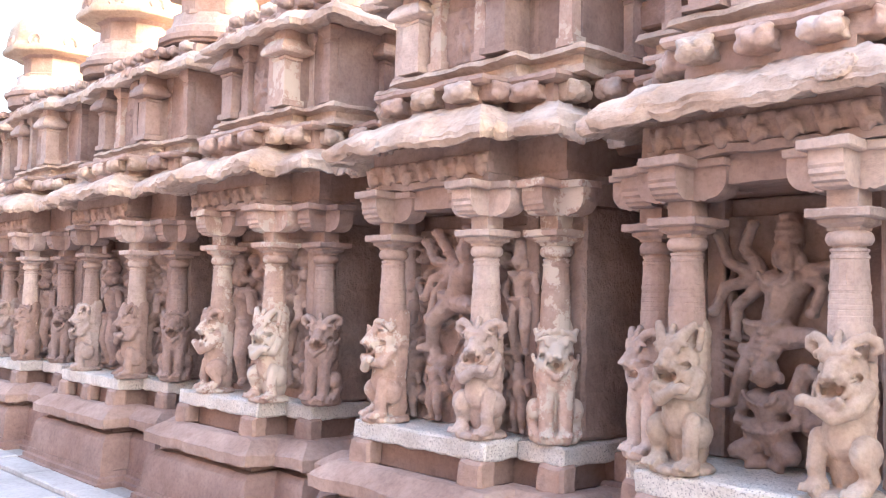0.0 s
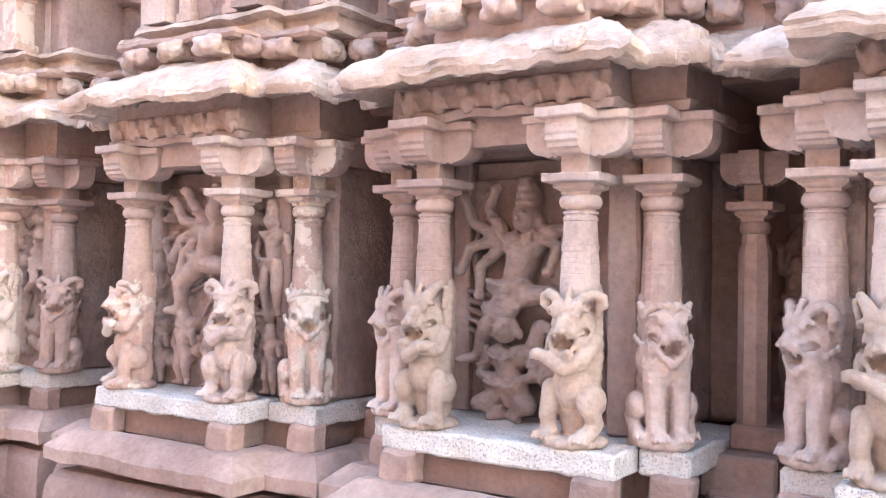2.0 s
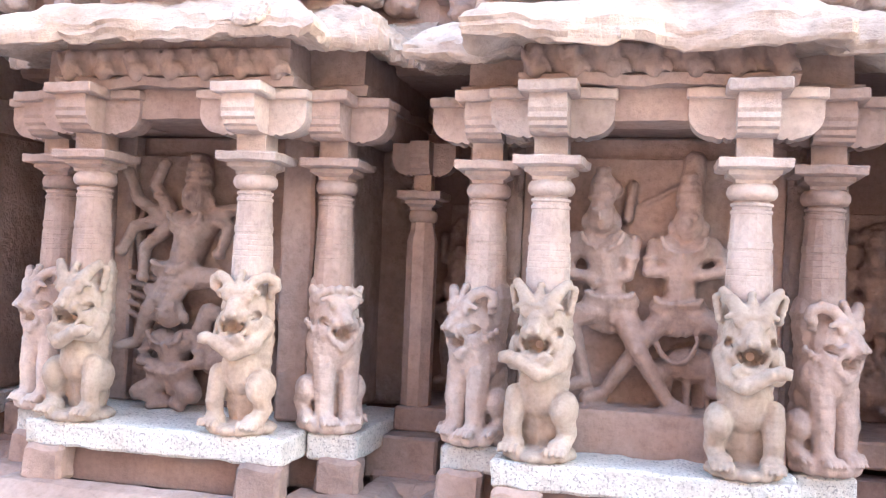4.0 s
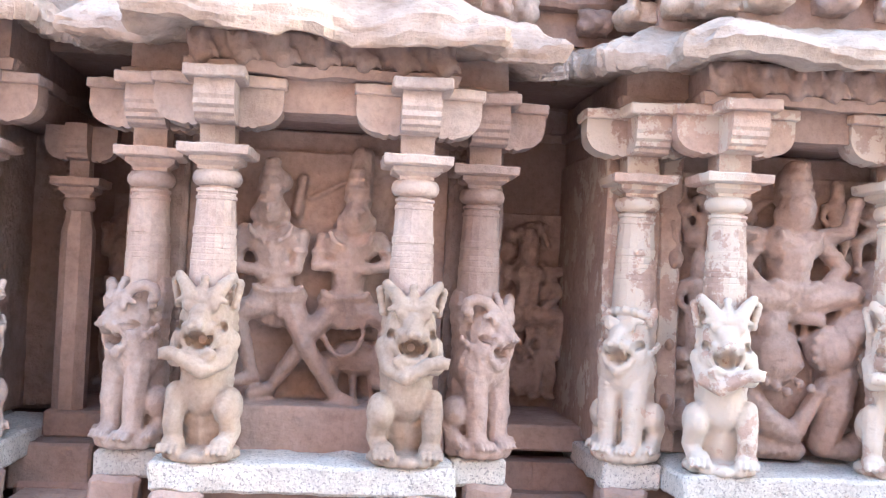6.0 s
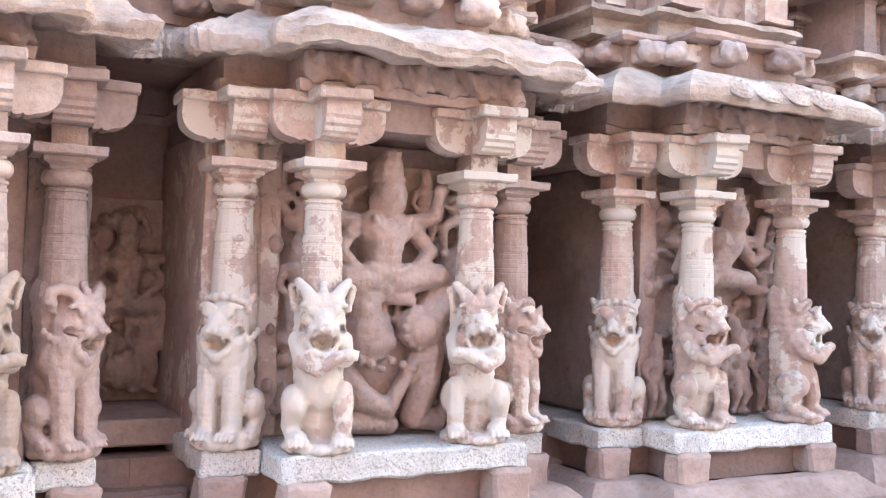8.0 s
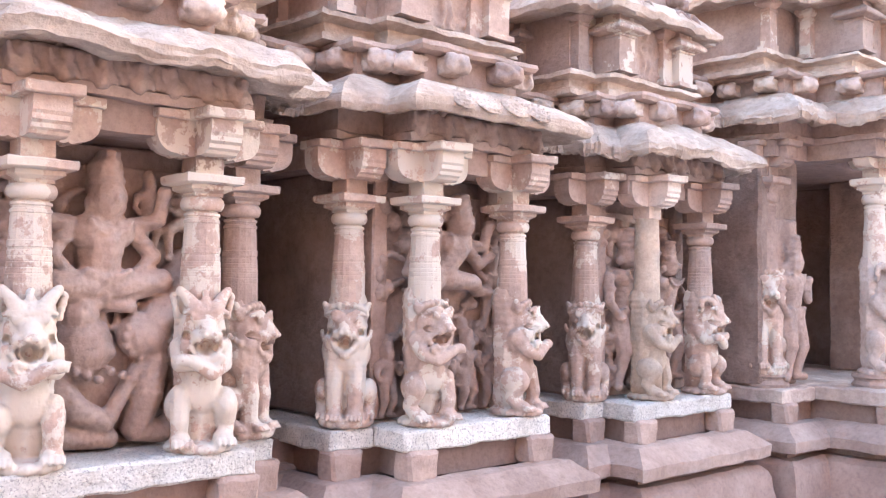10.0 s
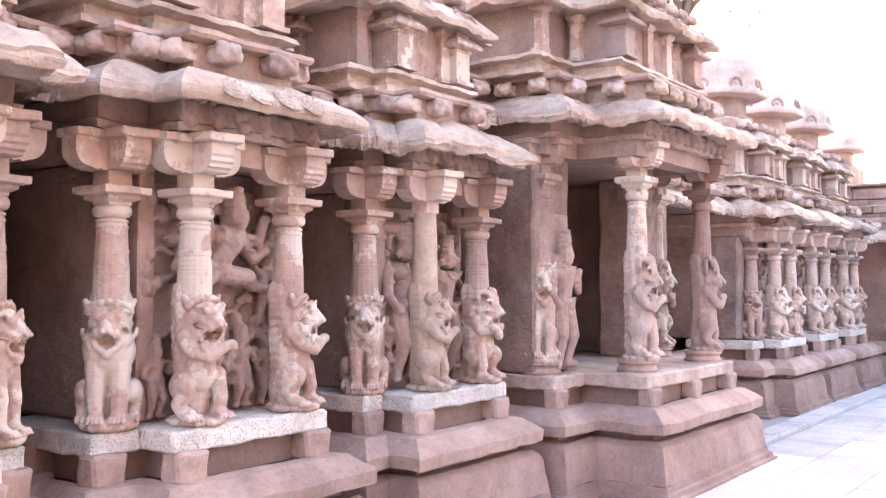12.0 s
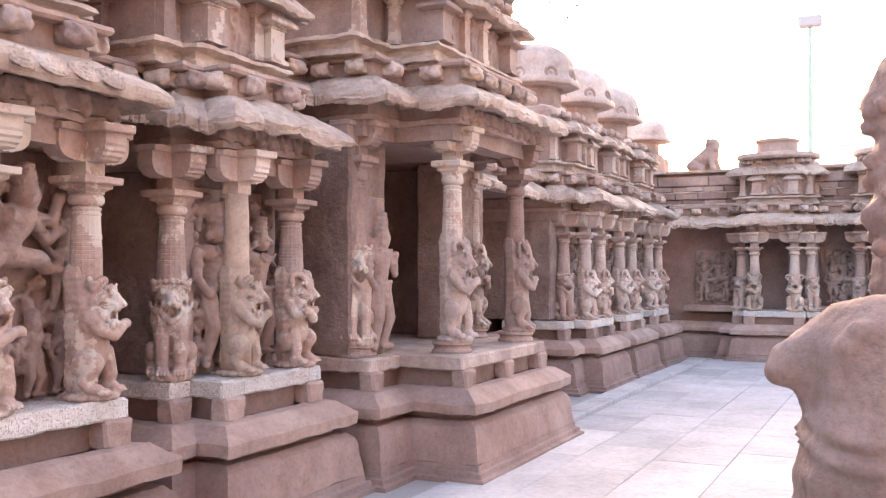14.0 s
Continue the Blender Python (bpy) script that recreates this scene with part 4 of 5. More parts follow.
    if porch and z_up:
        part("side_wall", box(x1 - 0.17, x1 - 0.035, K + 0.6, back + 0.02, ZS + 0.002, 2.24 + z_up, 0.05, 0.010, 0.02, sb + 8, 4), WALL, t)
    if deep:
        part("side_wall", box(nr, nr + 0.09, K + 0.2, K + deep + 0.05, ZS + 0.002, 2.24, 0.05, 0.010, 0.02, sb + 8, 4), WALL, t)
    part("side_wall", box(nr, x1 - 0.03, K + (deep or 0.2), K + 0.67 if porch and z_up else back + 0.02, ZS + 0.002, 2.24 + z_up, 0.05, 0.010, 0.02, sb + 7, 4), WALL, t)
    if carving:
        w = nr - nl
        part("relief", relief(carving, w + 0.02, 1.22, SAND, int(seed)), None, t, "carved sandstone relief of figure shapes in the niche", ((nl + nr) / 2, K + nd, ZS + 0.0))
        for x in (nl + 0.045, nr - 0.045):
            part("jamb_strip", box(x - 0.05, x + 0.05, K + nd - 0.065, K + nd + 0.03, ZS + 0.004, 2.232, 0.05, 0.006, 0.010, x, 6), jamb or SAND, t)
        part("niche_back", box(nl + 0.002, nr - 0.002, K + nd + 0.035, back + 0.01, ZS + 0.003, 2.235), SAND, t)
    # pillars
    for x, y, lion, key, facing in pillars:
        if z_up:
            part("pedestal", shift(rough_up(lathe([(0.165, 0), (0.17, 0.02), (0.15, 0.045), (0.15, 0.06), (0.17, 0.075), (0.165, 0.10)], 20), 0.004, 8, x), x, y, ZS - 0.004), SAND, t)
            pillar(t, x, y, ZS + 0.085, lion, key, ZAB + z_up, 0.0, facing=facing)
            continue
        pillar(t, x, y, ZS, lion, key, ZAB + z_up, rnd.uniform(-4, 4), plain_shaft=(lion == "AP"), facing=facing)
    # beam, frieze and cornice
    part("beam", sweep([(x0 + 0.05, back), (x0 + 0.05, K + 0.10), (xl + 0.06, K + 0.10), (xl + 0.06, F + 0.12), (xr - 0.06, F + 0.12), (xr - 0.06, K + 0.10), (x1 - 0.05, K + 0.10), (x1 - 0.05, back)],
                       [(-0.22, 2.235 + z_up), (0.0, 2.235 + z_up), (0.0, 2.37 + z_up), (-0.22, 2.37 + z_up)], 0.06, 0.006, 5, sb + 8), SAND, t)
    # darker stone puts the shade under the beam into the colour
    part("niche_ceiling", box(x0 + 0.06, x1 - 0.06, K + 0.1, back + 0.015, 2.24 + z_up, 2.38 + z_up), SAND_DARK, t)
    zt = z_up + c_up
    part("frieze", sweep([(lo, back), (x0 + 0.05, back - 0.002), (x0 + 0.05, K + 0.06), (xl + 0.06, K + 0.06), (xl + 0.06, F + 0.07), (xr - 0.06, F + 0.07), (xr - 0.06, K + 0.06), (x1 - 0.05, K + 0.06), (x1 - 0.05, back - 0.002), (hi, back)],
                         [(-0.3, 2.36 + z_up), (0.02, 2.36 + z_up), (0.03, 2.40 + z_up), (0.0, 2.41 + z_up), (0.0, 2.53 + zt), (-0.3, 2.53 + zt)], 0.04, 0.010, 7, sb + 9, 0.02, 6), SAND, t)
    # small carved dwarfs along the frieze, one joined carving
    bm = bmesh.new()
    n = int((xr - xl) / 0.15)
    for k in range(n):
        x = xl + 0.1 + k * (xr - xl - 0.2) / max(1, n - 1)
        ball(bm, (x, F + 0.045, 2.43 + z_up), (0.042, 0.045, 0.05), 8)
        ball(bm, (x + rnd.uniform(-0.015, 0.015), F + 0.03, 2.49 + z_up), (0.028, 0.030, 0.028), 8)
        limb(bm, (x - 0.04, F + 0.035, 2.45 + z_up), (x - 0.055, F + 0.03, 2.50 + z_up), 0.014, 0.012)
        limb(bm, (x + 0.04, F + 0.035, 2.45 + z_up), (x + 0.06, F + 0.03, 2.41 + z_up), 0.014, 0.012)
    bmesh.ops.create_cube(bm, size=1, matrix=Matrix.Translation(((xl + xr) / 2, F + 0.075, 2.468 + z_up)) @ Matrix.Diagonal((xr - xl - 0.1, 0.05, 0.12, 1)))
    part("dwarf_frieze", fused(bm, 0.012, "dwarf_frieze", SAND, 0.006, 20, 1), None, t)
    cor = [(0.0, 2.525), (0.09, 2.525), (0.19, 2.515), (0.27, 2.49), (0.315, 2.468), (0.335, 2.470), (0.348, 2.50), (0.345, 2.535), (0.325, 2.558), (0.27, 2.60), (0.20, 2.64), (0.13, 2.672), (0.06, 2.70), (0.0, 2.715), (-0.2, 2.73), (-0.3, 2.73)]
    ci = 0.21
    cl = [(lo, R + 0.05), (min(x0 + ci, xl + 0.10), R + 0.05), (min(x0 + ci, xl + 0.10), K + 0.12), (xl + ci, K + 0.12), (xl + ci, F + 0.15), (xr - ci, F + 0.15), (xr - ci, K + 0.12), (max(x1 - ci, xr - 0.10), K + 0.12), (max(x1 - ci, xr - 0.10), R + 0.05), (hi, R + 0.05)]
    fine = []
    for (d0, q0), (d1, q1) in zip(cor, cor[1:]):
        fine += [(d0, q0), ((d0 + d1) / 2, (q0 + q1) / 2)]
    cornice = part("cornice", rocky(sweep(cl, [(d, z + zt) for d, z in fine + [cor[-1]]], 0.02, 0.013 * worn, 11, sb + 10, 0.11 * worn, 1.9, lift=0.30, chips=worn)), CORNICE, t, "heavy rounded cornice with broken, eroded edges", smooth=True)
    for x in (xl + 0.18, xr - 0.18):
        y = face_of(cornice, x, 2.55 + zt)
        part("horseshoe_ornament", KUDU, None, t, "", Matrix.Translation((x, (y or F - 0.165) + 0.012, 2.495 + zt)) @ Matrix.Rotation(radians(-34), 4, "X") @ Matrix.Diagonal((1.3, 1.3, 1.3, 1)))
    for x in scrolls:
        y = face_of(cornice, x, 2.560 + zt, 0.02)
        if y:
            part("scroll_ornament", SCROLL, None, t, "carved spiral medallion", Matrix.Translation((x, y + 0.006, 2.560 + zt)) @ Matrix.Rotation(radians(-47), 4, "X") @ Matrix.Diagonal((1.2, 0.9, 1.2, 1)))
    # roof course with projecting blocks
    part("roof_course", sweep(cl, [(-0.3, 2.69 + zt), (0.03, 2.69 + zt), (0.03, 2.835 + zt), (0.10, 2.84 + zt), (0.115, 2.86 + zt), (0.11, 2.885 + zt), (0.02, 2.90 + zt), (-0.3, 2.905 + zt)], 0.04, 0.009, 6, sb + 11, 0.018, 3.5), SAND, t)
    k = 0
    path = offset_line(cl, 0.07)
    for (ax, ay), (bx, by) in zip(path, path[1:]):
        ln = math.hypot(bx - ax, by - ay)
        if ln < 0.12:
            continue
        for j in range(max(1, int(ln / 0.27))):
            f = (j + 0.5) / max(1, int(ln / 0.27))
            a = math.atan2(by - ay, bx - ax)
            part("roof_block", ROOF_BLOCKS[rnd.choice((0, 1, 1, 2, 3, 4))], None, t, "", Matrix.Translation((ax + (bx - ax) * f, ay + (by - ay) * f, 2.740 + zt + rnd.uniform(-0.012, 0.004))) @ Matrix.Rotation(a + rnd.uniform(-0.05, 0.05), 4, "Z") @ Matrix.Diagonal((rnd.uniform(0.9, 1.25), 1, rnd.uniform(0.9, 1.05), 1)))
    # upper storey
    u0, u1, uy = x0 + 0.10, x1 - 0.10, K + 0.24
    ul, ur, uf = xl + 0.14, xr - 0.14, F + 0.36
    uline = [(u0, 5.1), (u0, uy), (ul, uy), (ul, uf), (ur, uf), (ur, uy), (u1, uy), (u1, 5.1)]
    z = zt
    part("upper_base", sweep(uline, [(-0.3, 2.88 + z), (0.10, 2.88 + z), (0.10, 2.92 + z), (0.06, 2.93 + z), (0.06, 2.98 + z), (0.13, 3.00 + z), (0.12, 3.03 + z), (-0.3, 3.06 + z)], 0.04, 0.012, 8, sb + 12, 0.022, 3.5), CORNICE, t)
    tall = Matrix.Diagonal((1, 1, 1 + u_up / 0.40, 1))
    part("upper_wall", sweep(uline, [(-0.35, 3.04 + z), (0.0, 3.04 + z), (0.0, 3.55 + z + u_up), (-0.35, 3.55 + z + u_up)], 0.05, 0.010, 5, sb + 13), SAND, t)
    xs = [ul + 0.06, (ul + ur) / 2 - 0.2, (ul + ur) / 2 + 0.2, ur - 0.06]
    for k, x in enumerate(xs):
        part("upper_pilaster", (UP_POST if k in (0, 3) else UP_PIL)[rnd.choice((0, 1, 1, 2))], None, t, "", Matrix.Translation((x, uf - (0.05 if k in (0, 3) else 0.02), 3.05 + z)) @ tall)
    for x, y in ((u0 + 0.06, uy - 0.03), (u1 - 0.06, uy - 0.03), (ul - 0.02, (uy + uf) / 2 + 0.10), (ur + 0.02, (uy + uf) / 2 + 0.10)):
        part("upper_pilaster", UP_PIL[rnd.choice((0, 1, 2))], None, t, "", Matrix.Translation((x, y, 3.05 + z)) @ tall)
    for x in (u0 + 0.02, u1 - 0.02):
        part("upper_pilaster", UP_POST[rnd.choice((0, 2))], None, t, "", Matrix.Translation((x, 4.62, 3.05 + z)) @ tall)
    bm = bmesh.new()
    for x in ((xs[0] + xs[1]) / 2, (xs[1] + xs[2]) / 2, (xs[2] + xs[3]) / 2):
        figure(bm, x, 0.0, 0.34, rnd.choice((STAND, LUNGE, DANCE)), 0.0)
    bmesh.ops.create_cube(bm, size=1, matrix=Matrix.Translation(((ul + ur) / 2, 0.012, 0.17)) @ Matrix.Diagonal((ur - ul - 0.1, 0.04, 0.36, 1)))
    part("upper_relief", fused(bm, 0.012, "upper_relief", SAND, 0.004, 24, 1), None, t, "", (0, uf - 0.005, 3.07 + z))
    z += u_up
    uc = [(0.0, 3.44), (0.12, 3.44), (0.20, 3.425), (0.222, 3.43), (0.226, 3.475), (0.20, 3.50), (0.15, 3.545), (0.08, 3.59), (0.0, 3.62), (-0.35, 3.62)]
    part("upper_cornice", rocky(sweep(uline, [(d, q + z) for d, q in uc], 0.03, 0.010, 8, sb + 14, 0.06, 2.2, lift=0.3)), CORNICE, t, smooth=True)
    for x in xs:
        part("horseshoe_ornament", KUDU, None, t, "", Matrix.Translation((x, uf - 0.20, 3.45 + z)) @ Matrix.Rotation(radians(-25), 4, "X"))
    part("upper_course", sweep(uline, [(-0.35, 3.61 + z), (0.02, 3.61 + z), (0.02, 3.70 + z), (-0.35, 3.71 + z)], 0.08, 0.010, 5, sb + 15), SAND, t)
    path = offset_line(uline, 0.04)
    for (ax, ay), (bx, by) in zip(path, path[1:]):
        ln = math.hypot(bx - ax, by - ay)
        if ln < 0.1 or max(ay, by) > 4.9:
            continue
        nb = max(1, int(ln / 0.22))
        for j in range(nb):
            f = (j + 0.5) / nb
            part("roof_block", UP_BLOCKS[rnd.choice((0, 1, 1))], None, t, "", Matrix.Translation((ax + (bx - ax) * f, ay + (by - ay) * f, 3.635 + z)) @ Matrix.Rotation(math.atan2(by - ay, bx - ax) + rnd.uniform(-0.06, 0.06), 4, "Z"))
    part("upper_roof", box(u0 + 0.15, u1 - 0.15, uy + 0.1, 5.1, 3.66 + z, 3.80 + z, 0.1, 0.012, 0.02, sb), SAND, t)
    if domed:
        cx, cy, z = (u0 + u1) / 2 + dome_at[0], (uy + 5.1) / 2 + 0.03, zt + u_up + dome_at[1]
        if dome_at[1] > 0:
            part("drum", shift(rough_up(lathe([(0.56, -dome_at[1] - 0.02), (0.56, -0.04), (0.60, -0.03), (0.60, 0.02)], 16), 0.010, 5, sb), cx, cy, 3.79 + z), SAND, t)
        part("crown_course", shift(rough_up(lathe([(0.50, 0), (0.53, 0.03), (0.53, 0.10), (0.48, 0.13), (0.46, 0.20), (0.44, 0.26)], 16), 0.014, 5, sb), cx, cy, 3.79 + z), SAND_PALE, t)
        part("neck", NECK, None, t, "", (cx, cy, 4.03 + z))
        d = part("dome", DOMES[dome], None, t, "weathered rounded stone dome", (cx, cy, 4.32 + z))
        for a in (-90, -135, -45, 180, 0):
            q = radians(a)
            part("horseshoe_ornament", KUDU, None, d, "", Matrix.Translation((0.57 * math.cos(q), 0.57 * math.sin(q), 0.08)) @ Matrix.Rotation(q + math.pi / 2, 4, "Z") @ Matrix.Rotation(radians(-12), 4, "X") @ Matrix.Diagonal((1.4, 1.4, 1.4, 1)))
    return t


# ---- setting ----
part_ground = new("ground", mesh_from(box(-400, 400, -400, 400, -0.3, 0.0, bevel=0), "ground", GROUND))
tagged(part_ground, "dusty pale stone ground of the court", "ground", kind="structure")

OPEN = [(2.64, 3.22), (4.40, 5.12), (7.45, 9.26)]     # dark doorways to the cells behind
cuts = [-16.0] + [v for o in OPEN for v in o] + [18.4]
# Recess walls, lintels and cells take the darker stone as painted shade.
for k, (a, b) in enumerate(zip(cuts[::2], cuts[1::2])):
    tagged(new(f"wall_north_{k + 1}", mesh_from(box(a, b, 5.1, 5.5, 0, 2.9, 0.12 if b - a < 4 else 0, 0.006, 0.01, k, 3), "wall_north", SAND_DARK)), "sandstone back wall of the cloister recesses, shade in its colour", "wall", kind="structure")
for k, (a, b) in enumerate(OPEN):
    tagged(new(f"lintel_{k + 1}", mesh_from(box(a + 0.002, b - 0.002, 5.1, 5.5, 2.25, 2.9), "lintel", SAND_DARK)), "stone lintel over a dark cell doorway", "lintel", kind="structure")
tagged(new("wall_cells", mesh_from(box(-16, 18.4, 8.4, 8.7, 0, 3.0), "wall_cells", SAND_DARK)), "back wall of the cells, shade in its colour", "wall", kind="structure")
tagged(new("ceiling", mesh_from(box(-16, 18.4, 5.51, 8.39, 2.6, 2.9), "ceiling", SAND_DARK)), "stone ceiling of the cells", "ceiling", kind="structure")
wall_u = new("wall_upper", mesh_from(box(-16, 18.4, 4.72, 5.5, 2.9, 3.56, 0.0, 0.0, 0.01), "wall_upper", SAND_DARK))
tagged(wall_u, "weathered stone parapet wall between the roof shrines", "wall", kind="structure")

Fy, Ky = 3.68, 3.92
P = 3.84
Q = 4.05
# x0, xl, xr, x1, pillars, carving, stone, dome
BAYS = [
    (-14.785, -14.485, -13.285, -12.985, [(-14.185, P, "AS", "pale", -15), (-13.485, P, "B", "sand", 0), (-13.185, Q, "B", "sand", 40)], "figures", 0),
    (-12.485, -12.185, -10.985, -10.385, [(-11.885, P, "AS", "sand", -10), (-11.185, P, "B", "pale", 5), (-10.685, Q, "B", "sand", 40)], "figures", 0),
    (-9.985, -9.725, -8.385, -7.885, [(-9.435, P, "AS", "sand", -20), (-8.385, P, "AN", "pale", -5), (-7.985, Q, "B", "sand", 45)], "figures", 0),
    (-7.435, -7.175, -5.985, -5.635, [(-6.815, P, "AC", "some", -15), (-6.035, P, "AL", "some", 10), (-5.685, Q, "BTR", "sand", 30)], "figures", 1),
    (-5.085, -4.815, -3.645, -3.285, [(-4.645, P, "ML", "sand", -22), (-3.805, P, "AS", "pale", 4), (-3.465, Q, "BL", "some", 48)], "group", 1),
    (-2.885, -2.645, -1.475, -1.235, [(-2.785, Q, "BTL", "sand", -12), (-2.475, P, "A2", "sand", -2), (-1.705, P, "C", "pale", -8), (-1.415, Q, "BP", "sand", 38)], "dance", 1),
    (-0.87, -0.61, 0.49, 0.73, [(-0.735, Q, "BTL", "pale", -32), (-0.445, P, "A", "pale", -4), (0.311, P, "A2", "pale", 2), (0.60, Q, "BTR", "sand", 30)], "hunt", 1),
    (1.12, 1.38, 2.48, 2.72, [(1.257, Q, "BL", "lime", -36), (1.566, P, "AL", "some", -14), (2.282, P, "CL", "lime", -14), (2.59, Q, "BC", "sand", 30)], "enthroned", 1),
    (3.04, 3.32, 4.36, 4.39, [(3.22, Q, "BL", "some", -42), (3.557, P, "ML", "lime", -6), (4.21, P, "ML", "some", 22)], "group", 1),
    (4.95, 5.15, 6.22, 6.26, [(5.10, Q, "BC", "some", -50), (5.47, P, "AP", "pale", 14), (6.08, P, "AC", "sand", 4)], "figures", 1),
]
edges = [(a[3] + b[0]) / 2 for a, b in zip(BAYS, BAYS[1:])]
edges = [-15.6] + edges + [6.5]
for i, (x0, xl, xr, x1, pil, carve, dome) in enumerate(BAYS):
    bay = shrine(x0, xl, xr, x1, Fy, Ky, pil, carve, edges[i], edges[i + 1], seed=i + 1.0, dome=dome, wl=0.20 if i in (8, 9) else 0.03, deep=0.95 if i == 5 else 0.0, c_up={0: 0.12, 1: 0.12, 2: 0.11, 3: 0.10, 4: 0.09, 5: 0.05}.get(i, 0.0), jamb=LIMED_SOME if i == 7 else None, worn=0.45 if i == 8 else 1.0, scrolls={8: (3.50, 3.68, 3.86, 4.04), 5: (-1.62,)}.get(i, ()), nd={5: 0.44, 6: 0.32, 7: 0.27}.get(i, 0.18), u_up={0: 0.24, 1: 0.24, 2: 0.22, 3: 0.20, 4: 0.14}.get(i, 0.0), dome_at={0: (0.85, 0.14), 1: (0.95, 0.10), 2: (0.45, 0.04)}.get(i, (0.0, 0.0)))
    if i == 5:
        part("pier", box(-1.69, -1.535, 4.09, 4.345, ZS + 0.004, 2.236, 0.04, 0.008, 0.014, 3.0, 6), SAND, bay, "rough square pier beside the end pillar")
# the entrance porch, standing further forward
shrine(6.78, 7.27, 9.12, 9.42, 3.05, 3.60, [(6.98, 3.85, "BC", "sand", -46), (7.60, 3.30, "AS", "lime", -8), (8.96, 3.28, "AN", "dark", 12), (9.20, 3.85, "AC", "pale", 10)], "", 6.5, 9.9, seed=20, label="large projecting porch of pink sandstone on lion pillars", z_up=0.40, porch=True, slab_mat=SAND_PALE)
FAR = [(12.3, 12.72, 13.72, 14.0), (14.1, 14.42, 15.45, 15.75), (15.95, 16.22, 17.2, 17.45)]
for i, (x0, xl, xr, x1) in enumerate(FAR):
    shrine(x0, xl, xr, x1, Fy, Ky, [(xl - 0.08, Q, "B", "sand", -50), (xl + 0.2, P, "AS", "pale", -10), (xr - 0.12, P, "AC", "pale", 5)], "figures", x0 - 0.15 if i else 9.9, x1 + 0.1, seed=30 + i, dome=1, dome_at=(0.0, -0.20))

# ---- floors of the recesses, shade put into their darker stone ----
for k, (a, b) in enumerate([(p[3], q[0]) for p, q in zip(BAYS, BAYS[1:])] + [(BAYS[-1][3], 6.78), (9.42, 12.3), (14.0, 14.1), (15.75, 15.95), (17.45, 18.4)]):
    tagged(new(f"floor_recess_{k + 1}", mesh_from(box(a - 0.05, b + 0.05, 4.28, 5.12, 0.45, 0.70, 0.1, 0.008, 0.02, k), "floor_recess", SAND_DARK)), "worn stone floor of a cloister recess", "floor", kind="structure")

# ---- ceilings of the recesses, darkened in colour for shade ----
for k, (a, b) in enumerate([(p[3], q[0]) for p, q in zip(BAYS, BAYS[1:])] + [(BAYS[-1][3], 6.78), (9.42, 12.3), (14.0, 14.1), (15.75, 15.95), (17.45, 18.4)]):
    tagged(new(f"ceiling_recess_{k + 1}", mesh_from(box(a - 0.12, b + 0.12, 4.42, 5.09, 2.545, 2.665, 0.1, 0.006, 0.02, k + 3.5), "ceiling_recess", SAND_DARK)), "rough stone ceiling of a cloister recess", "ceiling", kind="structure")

# ---- recess panels between the shrines ----
def gap_panel(i, x, w, kind, seed, pil=None):
    p = thing("wall_relief", "shaded carved relief panel in the cloister recess", "relief", (x, 5.065, 0.98))
    part("panel", relief(kind, w, 1.0, SAND, seed), None, p)
    part("ledge", box(-w / 2 - 0.1, w / 2 + 0.1, -0.62, 0.035, -0.12, -0.005, 0.08, 0.006), SAND, p)
    return p


for i, (x, w, kind) in enumerate([(-5.365, 0.52, "panel"), (-0.98, 0.30, "panel"), (0.925, 0.5, "panel"), (6.58, 0.36, "panel")]):
    gap_panel(i, x, w, kind, 40 + i)

for x, y in ((-1.15, 4.55), (-3.105, 4.58)):
    rp = thing("recess_pilaster", "slim worn stone pilaster in a shaded recess", "pilaster", (x, y, 0.86))
    part("shaft", rough_up(lathe([(0.075, 0), (0.075, 0.9), (0.06, 0.95), (0.055, 1.0)], 8), 0.004, 9), SAND, rp)
    part("ring", CAPS["sand"]["ring"], None, rp, "", Matrix.Translation((0, 0, 0.99)) @ Matrix.Diagonal((0.75, 0.75, 1, 1)))
    part("abacus", CAPS["sand"]["abacus"], None, rp, "", Matrix.Translation((0, 0, 1.05)) @ Matrix.Diagonal((0.8, 0.8, 1, 1)))
    part("bracket", CAPS["sand"]["bracket"], None, rp, "", Matrix.Translation((0, 0, 1.22)) @ Matrix.Diagonal((0.65, 0.6, 1, 1)))
    part("base", block(0.34, 0.5, 0.2, 0.08, 0.006), SAND, rp, "", (0, 0, -0.2))

# ---- the main temple's flank behind the camera, and the far end of the court ----
# Unseen block; its nearness and height keep low sky light off the shrines.
back_wall = new("wall_south", mesh_from(box(-18, 4.4, -9.0, -3.6, 0, 7.0, 0.0, 0.0, 0.02), "wall_south", SAND))
tagged(back_wall, "unseen plain sandstone flank of the main temple", "wall", kind="structure")

# ---- the far end of the court: a second row of shrines facing the camera ----
def facing_court(ob, x_front, scale=0.95):
    ob.matrix_basis = Matrix.Translation((x_front - 3.68 * scale, 0, 0)) @ Matrix.Rotation(radians(-90), 4, "Z") @ Matrix.Diagonal((1, scale, scale, 1))
    return ob


EAST = 17.75
for i, (a, b) in enumerate([(-2.50, -1.50), (-0.55, 0.45), (1.4, 2.4)]):
    lo, hi = (-3.9, -1.05) if i == 0 else (a - 0.5, b + 0.45)
    facing_court(shrine(a - 0.22, a, b, b + 0.22, Fy, Ky, [(a - 0.08, Q, "BP", "sand", -25), (a + 0.17, P, "A", "pale", 0), (b - 0.17, P, "AC", "pale", 0), (b + 0.08, Q, "BC", "pale", 25)], "", lo, hi, seed=50 + i, domed=False, porch=True), EAST)
